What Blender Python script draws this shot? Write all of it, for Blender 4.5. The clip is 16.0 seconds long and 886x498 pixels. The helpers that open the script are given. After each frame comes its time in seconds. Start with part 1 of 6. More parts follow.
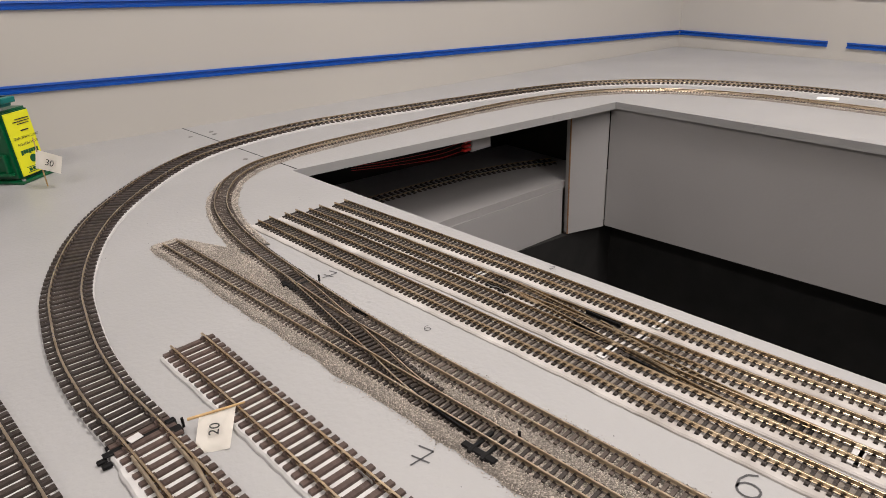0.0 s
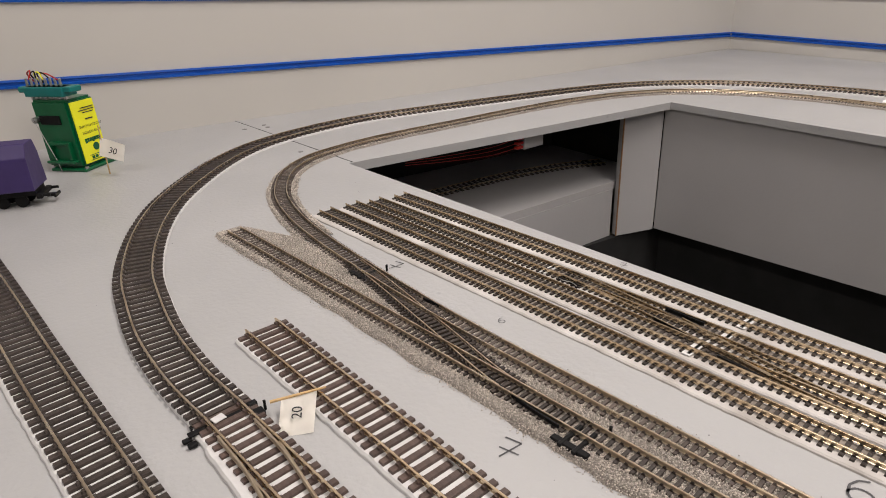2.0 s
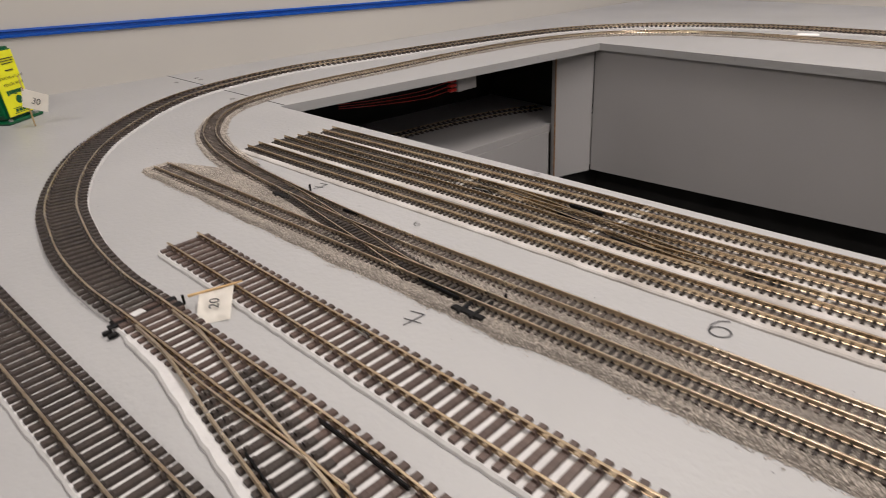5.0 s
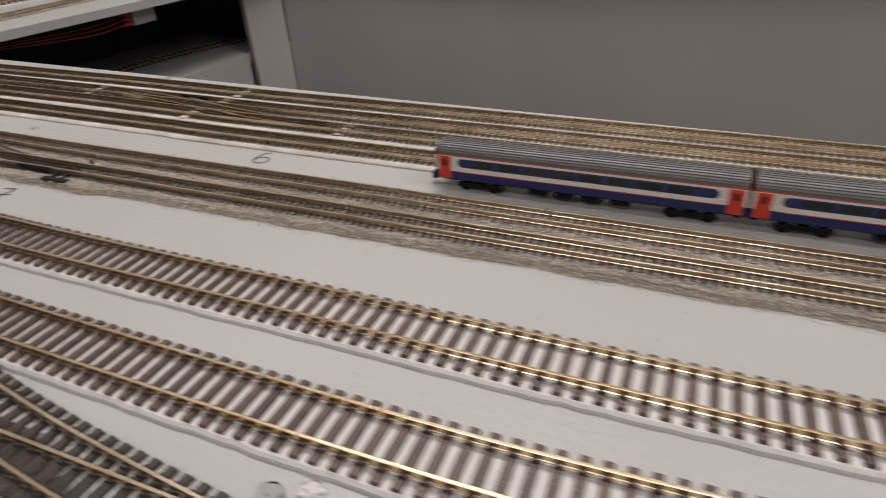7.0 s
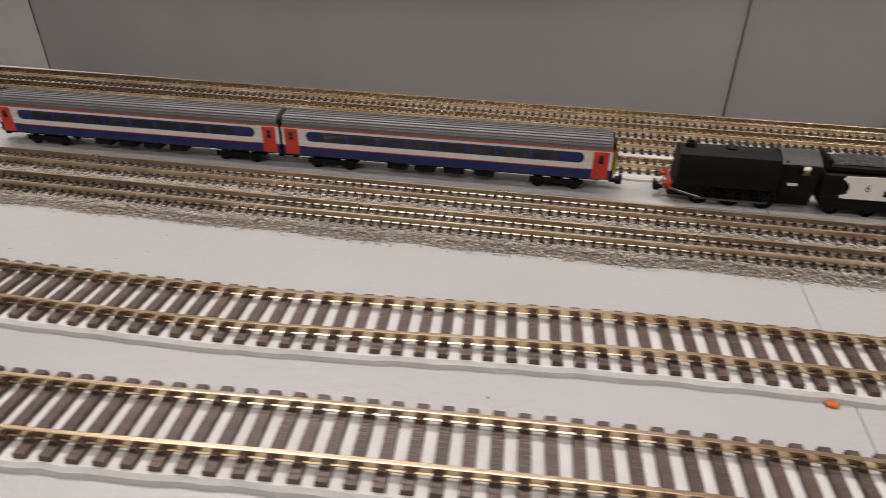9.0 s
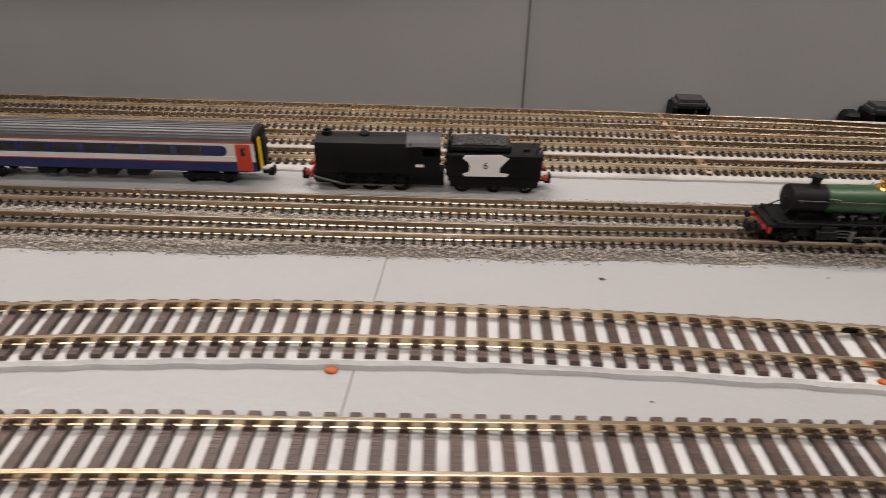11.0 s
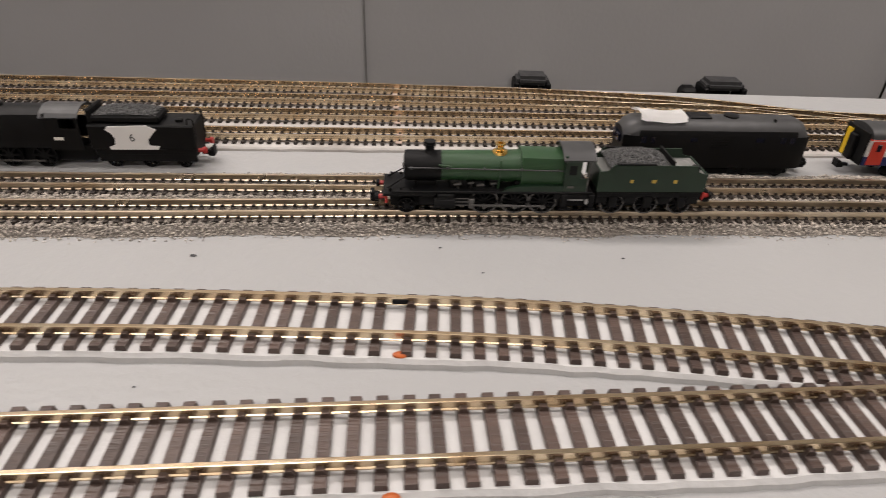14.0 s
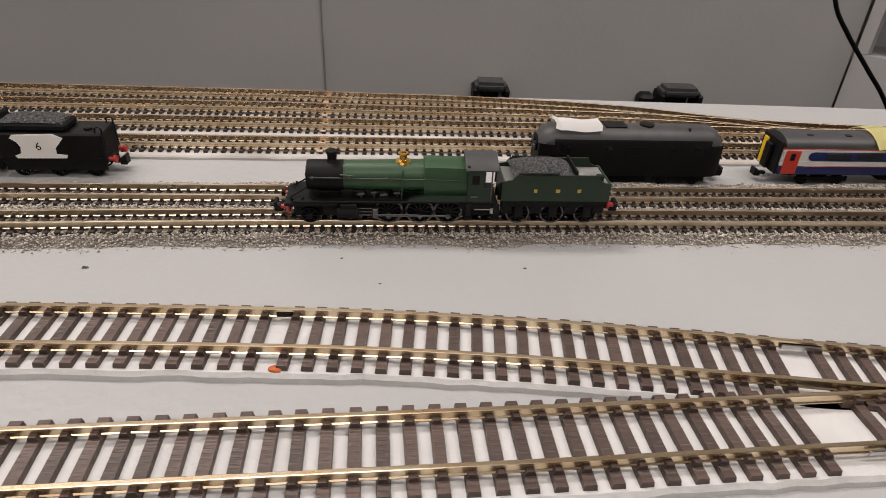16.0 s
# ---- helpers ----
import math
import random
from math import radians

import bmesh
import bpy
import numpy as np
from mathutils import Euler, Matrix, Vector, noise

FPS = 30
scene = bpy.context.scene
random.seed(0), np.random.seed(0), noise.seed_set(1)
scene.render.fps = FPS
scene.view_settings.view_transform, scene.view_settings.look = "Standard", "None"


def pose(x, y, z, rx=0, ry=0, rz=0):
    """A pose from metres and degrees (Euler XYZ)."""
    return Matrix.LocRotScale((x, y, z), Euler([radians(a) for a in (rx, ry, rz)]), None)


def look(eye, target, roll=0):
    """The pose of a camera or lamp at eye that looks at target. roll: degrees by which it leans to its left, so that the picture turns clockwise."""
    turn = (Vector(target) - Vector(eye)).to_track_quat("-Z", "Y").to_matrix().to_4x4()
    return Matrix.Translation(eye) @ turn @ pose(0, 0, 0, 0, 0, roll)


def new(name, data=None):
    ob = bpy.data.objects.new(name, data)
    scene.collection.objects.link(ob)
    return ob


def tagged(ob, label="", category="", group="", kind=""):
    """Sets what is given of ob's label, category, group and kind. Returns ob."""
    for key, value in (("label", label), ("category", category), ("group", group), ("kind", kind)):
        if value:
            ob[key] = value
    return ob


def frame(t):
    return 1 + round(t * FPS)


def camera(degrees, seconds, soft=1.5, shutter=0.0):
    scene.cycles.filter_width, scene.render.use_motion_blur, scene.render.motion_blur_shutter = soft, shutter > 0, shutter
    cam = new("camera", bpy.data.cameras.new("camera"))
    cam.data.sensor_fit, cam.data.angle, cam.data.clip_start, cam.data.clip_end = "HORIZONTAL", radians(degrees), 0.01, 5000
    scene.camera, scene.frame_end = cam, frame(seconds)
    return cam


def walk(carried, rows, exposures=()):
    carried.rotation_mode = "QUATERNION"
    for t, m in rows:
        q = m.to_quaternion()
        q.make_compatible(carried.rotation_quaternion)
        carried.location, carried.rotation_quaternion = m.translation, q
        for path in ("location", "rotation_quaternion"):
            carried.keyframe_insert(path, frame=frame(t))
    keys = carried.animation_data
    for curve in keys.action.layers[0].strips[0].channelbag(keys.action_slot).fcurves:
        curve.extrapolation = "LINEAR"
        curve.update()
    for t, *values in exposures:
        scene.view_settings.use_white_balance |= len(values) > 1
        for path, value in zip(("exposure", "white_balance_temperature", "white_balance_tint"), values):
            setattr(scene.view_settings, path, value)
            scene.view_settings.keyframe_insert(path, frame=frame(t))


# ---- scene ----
cam = camera(70.4, 16.0, soft=0.5, shutter=0.5)
PATH = [
    (0, (0.197, -0.153, 0.227), (-1.164, 1.062, -0.594), -2.9),
    (0.5, (0.191, -0.158, 0.222), (-1.187, 1.049, -0.58), -2.7),
    (1, (0.182, -0.167, 0.223), (-1.22, 1.022, -0.565), -2.4),
    (1.5, (0.176, -0.173, 0.223), (-1.238, 0.997, -0.573), -2.2),
    (2, (0.173, -0.176, 0.218), (-1.249, 0.975, -0.591), -2.5),
    (2.5, (0.176, -0.177, 0.214), (-1.243, 0.968, -0.607), -2.9),
    (3, (0.178, -0.175, 0.21), (-1.235, 0.97, -0.622), -3.0),
    (5.5, (0.252, -0.18, 0.172), (-0.989, 1.092, -0.745), -4.0),
    (6, (0.293, -0.18, 0.158), (-0.838, 1.171, -0.787), -4.0),
    (6.3, (0.325, -0.171, 0.149), (-0.728, 1.232, -0.813), -3.6),
    (6.5, (0.346, -0.178, 0.148), (-0.646, 1.255, -0.831), -3.5),
    (7, (0.4, -0.194, 0.16), (-0.374, 1.315, -0.9), -3.9),
    (7.5, (0.454, -0.186, 0.15), (-0.188, 1.398, -0.889), -1.9),
    (8, (0.491, -0.174, 0.147), (-0.085, 1.407, -0.934), -2.5),
    (8.2, (0.505, -0.175, 0.138), (-0.025, 1.446, -0.906), -1.4),
    (10.3, (0.635, -0.155, 0.126), (0.413, 1.544, -0.906), -0.2),
    (10.5, (0.649, -0.156, 0.128), (0.459, 1.548, -0.902), -0.1),
    (11, (0.676, -0.157, 0.128), (0.557, 1.554, -0.902), 0.8),
    (11.5, (0.707, -0.157, 0.128), (0.634, 1.554, -0.905), 1.2),
    (12, (0.738, -0.152, 0.124), (0.701, 1.553, -0.922), 1.6),
    (12.5, (0.763, -0.148, 0.123), (0.756, 1.558, -0.92), 1.5),
    (13, (0.776, -0.144, 0.12), (0.786, 1.551, -0.941), 1.8),
    (13.5, (0.785, -0.141, 0.119), (0.803, 1.547, -0.953), 2.0),
    (14, (0.802, -0.141, 0.119), (0.843, 1.55, -0.947), 2.1),
    (14.5, (0.82, -0.14, 0.121), (0.886, 1.56, -0.929), 2.5),
    (15, (0.823, -0.139, 0.122), (0.9, 1.565, -0.924), 2.9),
    (15.5, (0.826, -0.138, 0.121), (0.908, 1.562, -0.929), 3.1),
    (16, (0.831, -0.139, 0.121), (0.923, 1.559, -0.932), 2.8),
]
walk(cam, [(t, look(e, g, r)) for t, e, g, r in PATH],
     [(0.0, 0.16), (3.0, 0.14), (5.5, 0.04), (6.5, 0.02), (7.0, -0.18), (7.5, -0.27), (8.2, -0.16), (10.5, 0.0), (13.0, 0.0), (16.0, -0.02)])

# ---- light ----
world = bpy.data.worlds.new("room_air")
world.use_nodes = True
world.node_tree.nodes["Background"].inputs[0].default_value = (1.0, 0.97, 0.93, 1)
world.node_tree.nodes["Background"].inputs[1].default_value = 0.02
scene.world = world
scene.view_settings.exposure = 0.0


def ceiling_lamp_light(x, y, sx, sy, watts):
    d = bpy.data.lights.new("tube_light", "AREA")
    d.shape, d.size, d.size_y, d.energy, d.color = "RECTANGLE", sx, sy, watts, (1.0, 0.91, 0.862)
    ob = new("tube_light", d)
    ob.matrix_world = pose(x, y, 1.42)
    return ob


LAMPS = [(0.1, 0.55, 1.2, 0.22), (0.35, -1.1, 1.2, 0.22), (1.7, 0.0, 1.2, 0.22)]
WATTS = [21.5, 12.5, 16.5]
for (lx, ly, lsx, lsy), w in zip(LAMPS, WATTS):
    ceiling_lamp_light(lx, ly, lsx, lsy, w)


# ---- materials ----
def mat(name, col, rough=0.5, metal=0.0, var=0.0, vscale=40.0, col2=None, bump=0.0, bscale=400.0, detail=4.0,
        per_object=0.0, island=0.0, coat=0.0, spec=0.5, speck=None, spscale=60.0, spcut=0.72, stretch=None):
    m = bpy.data.materials.new(name)
    m.use_nodes = True
    nt = m.node_tree
    nd, ln = nt.nodes, nt.links
    b = nd["Principled BSDF"]
    b.inputs["Roughness"].default_value = rough
    b.inputs["Metallic"].default_value = metal
    b.inputs["Coat Weight"].default_value = coat
    b.inputs["Specular IOR Level"].default_value = spec
    b.inputs["Base Color"].default_value = (*col, 1)
    tc = nd.new("ShaderNodeTexCoord")
    src = tc.outputs["Object"]
    if stretch:
        mp = nd.new("ShaderNodeMapping")
        mp.inputs["Scale"].default_value = stretch
        ln.new(src, mp.inputs[0])
        src = mp.outputs[0]
    out = None
    if var or col2:
        n = nd.new("ShaderNodeTexNoise")
        n.inputs["Scale"].default_value, n.inputs["Detail"].default_value = vscale, detail
        ln.new(src, n.inputs["Vector"])
        r = nd.new("ShaderNodeValToRGB")
        r.color_ramp.elements[0].position, r.color_ramp.elements[1].position = 0.3, 0.7
        c2 = col2 or tuple(c * (1 - var) for c in col)
        r.color_ramp.elements[0].color, r.color_ramp.elements[1].color = (*c2, 1), (*col, 1)
        ln.new(n.outputs[0], r.inputs[0])
        out = r.outputs[0]
        rr = nd.new("ShaderNodeMapRange")
        rr.inputs["To Min"].default_value, rr.inputs["To Max"].default_value = min(1, rough * 1.2), rough * 0.85
        ln.new(n.outputs[0], rr.inputs["Value"])
        ln.new(rr.outputs[0], b.inputs["Roughness"])
    if speck:
        n2 = nd.new("ShaderNodeTexNoise")
        n2.inputs["Scale"].default_value, n2.inputs["Detail"].default_value = spscale, 2
        ln.new(src, n2.inputs["Vector"])
        r2 = nd.new("ShaderNodeValToRGB")
        r2.color_ramp.elements[0].position, r2.color_ramp.elements[1].position = spcut, spcut + 0.05
        r2.color_ramp.elements[0].color, r2.color_ramp.elements[1].color = (0, 0, 0, 1), (1, 1, 1, 1)
        ln.new(n2.outputs[0], r2.inputs[0])
        mx = nd.new("ShaderNodeMix")
        mx.data_type = "RGBA"
        ln.new(r2.outputs[0], mx.inputs[0])
        if out:
            ln.new(out, mx.inputs[6])
        else:
            mx.inputs[6].default_value = (*col, 1)
        mx.inputs[7].default_value = (*speck, 1)
        out = mx.outputs[2]
    if per_object or island:
        if per_object:
            oi = nd.new("ShaderNodeObjectInfo")
            rnd, amt = oi.outputs["Random"], per_object
        else:
            oi = nd.new("ShaderNodeNewGeometry")
            rnd, amt = oi.outputs["Random Per Island"], island
        mr = nd.new("ShaderNodeMapRange")
        mr.inputs["To Min"].default_value, mr.inputs["To Max"].default_value = 1 - amt, 1 + amt
        ln.new(rnd, mr.inputs["Value"])
        hs = nd.new("ShaderNodeHueSaturation")
        if out:
            ln.new(out, hs.inputs["Color"])
        else:
            hs.inputs["Color"].default_value = (*col, 1)
        ln.new(mr.outputs[0], hs.inputs["Value"])
        out = hs.outputs[0]
    if out:
        ln.new(out, b.inputs["Base Color"])
    if bump:
        nb = nd.new("ShaderNodeTexNoise")
        nb.inputs["Scale"].default_value, nb.inputs["Detail"].default_value = bscale, 4
        ln.new(src, nb.inputs["Vector"])
        bp = nd.new("ShaderNodeBump")
        bp.inputs["Strength"].default_value, bp.inputs["Distance"].default_value = bump, 0.001
        ln.new(nb.outputs[0], bp.inputs["Height"])
        ln.new(bp.outputs[0], b.inputs["Normal"])
    return m


M_BOARD = mat("grey_board_paint", (0.400, 0.401, 0.402), 0.42, var=0.10, vscale=6, bump=0.45, bscale=240,
              speck=(0.33, 0.333, 0.337), spscale=55, spcut=0.74)
M_PANEL = mat("grey_panel_paint", (0.42, 0.413, 0.415), 0.5, var=0.07, vscale=5, bump=0.2, bscale=200)
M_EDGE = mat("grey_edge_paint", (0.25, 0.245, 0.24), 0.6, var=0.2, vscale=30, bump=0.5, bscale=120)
M_CHIP = mat("raw_timber_edge", (0.36, 0.2, 0.1), 0.8, var=0.4, vscale=60)
M_WALL = mat("white_slatwall", (0.52, 0.503, 0.470), 0.45, var=0.04, vscale=3, bump=0.05, bscale=80)
M_BLUE = mat("blue_plastic_insert", (0.002, 0.085, 0.46), 0.35, var=0.15, vscale=20)
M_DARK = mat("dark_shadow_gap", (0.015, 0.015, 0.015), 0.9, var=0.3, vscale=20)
M_FLOOR = mat("dark_carpet", (0.018, 0.016, 0.016), 0.95, var=0.4, vscale=90, bump=0.6, bscale=300)
M_CEIL = mat("white_ceiling", (0.8, 0.79, 0.77), 0.9, var=0.05, vscale=4)
M_RAIL = mat("nickel_silver_rail", (0.76, 0.64, 0.46), 0.25, 1.0, var=0.45, vscale=70, col2=(0.54, 0.40, 0.25))
M_RAILW = mat("weathered_rail", (0.77, 0.67, 0.52), 0.28, 1.0, var=0.5, vscale=60, col2=(0.50, 0.39, 0.27))
M_SLEEP = mat("brown_sleeper", (0.090, 0.060, 0.050), 0.42, var=0.4, vscale=240, bump=0.5, bscale=700, per_object=0.22,
              stretch=(0.25, 1, 1))
M_SLEEPD = mat("dark_sleeper", (0.043, 0.032, 0.027), 0.45, var=0.4, vscale=240, bump=0.5, bscale=700, per_object=0.25)
M_SLEEPN = mat("narrow_dark_sleeper", (0.036, 0.027, 0.022), 0.5, var=0.4, vscale=300, bump=0.4, bscale=800, per_object=0.3)
M_SLEEPJ = mat("sleeper_joined", (0.034, 0.027, 0.023), 0.65, var=0.4, vscale=240, island=0.25)
M_SLEEPB = mat("ballast_dusted_sleeper", (0.10, 0.08, 0.068), 0.8, var=0.4, vscale=240, island=0.3)
M_FOAM = mat("white_underlay", (0.60, 0.595, 0.59), 0.75, var=0.12, vscale=90, bump=0.5, bscale=300)
M_FOAMN = mat("worn_underlay", (0.56, 0.54, 0.52), 0.75, vscale=35, col2=(0.36, 0.335, 0.31), bump=0.5, bscale=300)
M_GRIME_SHADE = mat("grimy_shaded_underlay", (0.27, 0.235, 0.20), 0.8, var=0.5, vscale=120, bump=0.5, bscale=400)
M_FOAMG = mat("grey_underlay", (0.36, 0.355, 0.35), 0.75, var=0.2, vscale=90, bump=0.5, bscale=300)
M_STONE = mat("grey_ballast", (0.53, 0.48, 0.425), 0.85, var=0.25, vscale=25, island=0.5)
M_BED = mat("ballast_bed", (0.38, 0.34, 0.30), 0.95, var=0.65, vscale=1100, bump=1.0, bscale=1500)
M_BLACK = mat("black_plastic", (0.004, 0.004, 0.0045), 0.5, var=0.3, vscale=150, spec=0.2)
M_STEEL = mat("bright_steel", (0.55, 0.55, 0.54), 0.28, 1.0, var=0.25, vscale=200)
M_PENCIL = mat("pencil_grey", (0.09, 0.09, 0.095), 0.7, var=0.4, vscale=300)
M_CARD = mat("cream_card", (0.93, 0.90, 0.84), 0.8, var=0.08, vscale=60)
M_INK = mat("black_ink", (0.02, 0.02, 0.022), 0.6, var=0.2, vscale=200)
M_WOOD = mat("cocktail_stick", (0.62, 0.42, 0.2), 0.7, var=0.3, vscale=150)
M_ORANGE = mat("orange_paint_spot", (0.6, 0.13, 0.02), 0.5, var=0.4, vscale=300)
M_RED = mat("red_plastic", (0.5, 0.02, 0.015), 0.35, var=0.2, vscale=150)


# ---- mesh helpers ----
def mesh_from(name, v, f, material, smooth=False):
    me = bpy.data.meshes.new(name)
    me.from_pydata(v, [], f)
    me.update()
    me.materials.append(material)
    if smooth:
        me.shade_smooth()
    return me


def part(name, data, material=None, parent=None, label="", smooth=False):
    """One mesh object, from a bmesh or a mesh, under a thing."""
    if isinstance(data, bmesh.types.BMesh):
        me = bpy.data.meshes.new(name)
        data.normal_update()
        data.to_mesh(me)
        data.free()
        me.materials.append(material)
        if smooth:
            me.shade_smooth()
            me.set_sharp_from_angle(angle=radians(38))
    else:
        me = data
    ob = new(name, me)
    ob.parent = parent
    if label:
        tagged(ob, label)
    return ob


def thing(name, label, category, m=None, group="", kind=""):
    ob = new(name)
    ob.empty_display_size = 0.01
    if m:
        ob.matrix_world = m
    return tagged(ob, label, category, group, kind)


def box(bm, x0, x1, y0, y1, z0, z1, bev=0.0, m=None, seg=1):
    r = bmesh.ops.create_cube(bm, size=1)
    vs = r["verts"]
    for v in vs:
        v.co = Vector((x0 if v.co.x < 0 else x1, y0 if v.co.y < 0 else y1, z0 if v.co.z < 0 else z1))
    if bev:
        es = list({e for v in vs for e in v.link_edges})
        rb = bmesh.ops.bevel(bm, geom=es, offset=bev, segments=seg, affect="EDGES", clamp_overlap=True)
        vs = list({v for v in vs if v.is_valid} | set(rb["verts"]))
    if m:
        bmesh.ops.transform(bm, matrix=m, verts=vs)
    return vs


def cyl(bm, p, q, r, n=12, r2=None):
    p, q = Vector(p), Vector(q)
    d = q - p
    m = Matrix.Translation((p + q) / 2) @ d.to_track_quat("Z", "Y").to_matrix().to_4x4()
    return bmesh.ops.create_cone(bm, cap_ends=True, segments=n, radius1=r, radius2=r if r2 is None else r2,
                                 depth=d.length, matrix=m)["verts"]


def tube(bm, pts, r, n=8):
    """A round cord along pts, in one piece."""
    pts = [Vector(p) for p in pts]
    rings = []
    for i, p in enumerate(pts):
        d = (pts[min(i + 1, len(pts) - 1)] - pts[max(i - 1, 0)]).normalized()
        u = d.orthogonal().normalized() if i == 0 else (u - d * u.dot(d)).normalized()
        w = d.cross(u)
        rings.append([bm.verts.new(p + (u * math.cos(6.2832 * k / n) + w * math.sin(6.2832 * k / n)) * r) for k in range(n)])
    for s, t in zip(rings[:-1], rings[1:]):
        for k in range(n):
            bm.faces.new((s[k], s[(k + 1) % n], t[(k + 1) % n], t[k]))
    bm.faces.new(rings[0][::-1])
    bm.faces.new(rings[-1])


def prism(bm, pts, z0, z1):
    """A flat slab with the outline pts."""
    lo = [bm.verts.new((x, y, z0)) for x, y in pts]
    hi = [bm.verts.new((x, y, z1)) for x, y in pts]
    bm.faces.new(lo[::-1])
    bm.faces.new(hi)
    n = len(pts)
    for i in range(n):
        j = (i + 1) % n
        bm.faces.new((lo[i], lo[j], hi[j], hi[i]))


def course(pts, step):
    """A smooth line through pts, in even steps."""
    p = np.array(pts, float)
    p = np.vstack([2 * p[0] - p[1], p, 2 * p[-1] - p[-2]])
    out = []
    for i in range(1, len(p) - 2):
        for u in np.linspace(0, 1, 24, endpoint=False):
            a, b, c, d = p[i - 1:i + 3]
            out.append(0.5 * (2 * b + (c - a) * u + (2 * a - 5 * b + 4 * c - d) * u ** 2 + (3 * b - a - 3 * c + d) * u ** 3))
    out.append(p[-2])
    out = np.array(out)
    s = np.concatenate([[0], np.cumsum(np.linalg.norm(np.diff(out, axis=0), axis=1))])
    n = max(2, int(s[-1] / step))
    t = np.linspace(0, s[-1], n + 1)
    return np.column_stack([np.interp(t, s, out[:, k]) for k in range(out.shape[1])])


def normals(c):
    d = np.gradient(c[:, :2], axis=0)
    d /= np.linalg.norm(d, axis=1)[:, None]
    return np.column_stack([-d[:, 1], d[:, 0]]), d


def sweep(c, lat, profile, scale=None, jitter=0.0):
    """A closed profile of (sideways, up) along the line c, set lat to its left."""
    n, _ = normals(c)
    k = len(profile)
    sc = np.ones(len(c)) if scale is None else scale
    lat = np.broadcast_to(lat, (len(c),))
    rng = np.random.RandomState(7)
    v = []
    for i in range(len(c)):
        j = rng.uniform(-jitter, jitter) if jitter else 0
        for a, z in profile:
            o = lat[i] + a * sc[i] + (j if a > 0 else -j)
            v.append((c[i, 0] + n[i, 0] * o, c[i, 1] + n[i, 1] * o, z))
    f = []
    for i in range(len(c) - 1):
        for a in range(k):
            b = (a + 1) % k
            f.append((i * k + a, i * k + b, (i + 1) * k + b, (i + 1) * k + a))
    f.append(tuple(range(k))[::-1])
    f.append(tuple((len(c) - 1) * k + a for a in range(k)))
    return v, f


def rail_profile(z, h, w):
    """Foot, web and head of a rail standing at height z."""
    return [(-w * 0.6, z), (w * 0.6, z), (w * 0.6, z + h * 0.10), (w * 0.32, z + h * 0.2), (w * 0.32, z + h * 0.66), (w * 0.56, z + h * 0.74),
            (w * 0.56, z + h * 0.95), (w * 0.4, z + h), (-w * 0.4, z + h), (-w * 0.56, z + h * 0.95), (-w * 0.56, z + h * 0.74),
            (-w * 0.32, z + h * 0.66), (-w * 0.32, z + h * 0.2), (-w * 0.6, z + h * 0.10)]


def size_at(x, y):
    """The track's width against its nominal one, along the boards."""
    return float(np.interp(x, [-0.6, -0.25, -0.1, 0.2, 0.45, 0.72, 1.2], [1.40, 1.25, 1.12, 1.05, 1.0, 0.92, 0.91]))


def sleeper_mesh(name, length, w, h, gauge, material):
    """A sleeper with a chair under each rail; its top lies at h."""
    bm = bmesh.new()
    b = w * 0.12
    vs = box(bm, -w / 2, w / 2, -length / 2, length / 2, 0, h)
    for v in vs:
        if v.co.z > h / 2:
            v.co.x *= 0.86
            v.co.y *= 0.985
    for s in (-1, 1):
        for o in (-1, 1):
            y = s * gauge / 2 + o * gauge * 0.062
            vs = box(bm, -w * 0.42, w * 0.42, y - gauge * 0.042, y + gauge * 0.042, h * 0.98, h * 1.85)
            for v in vs:
                if v.co.z > h * 1.3:
                    v.co.x *= 0.6
    me = bpy.data.meshes.new(name)
    bm.to_mesh(me)
    bm.free()
    me.materials.append(material)
    return me


OO, NN = 0.0178, 0.0097
SL_OO = sleeper_mesh("sleeper", 0.0292, 0.0036, 0.0016, OO, M_SLEEP)
SL_OOD = sleeper_mesh("sleeper", 0.0292, 0.0038, 0.0016, OO, M_SLEEPD)
SL_N = sleeper_mesh("sleeper", 0.0164, 0.0021, 0.0011, NN, M_SLEEPN)


POSTS = {}


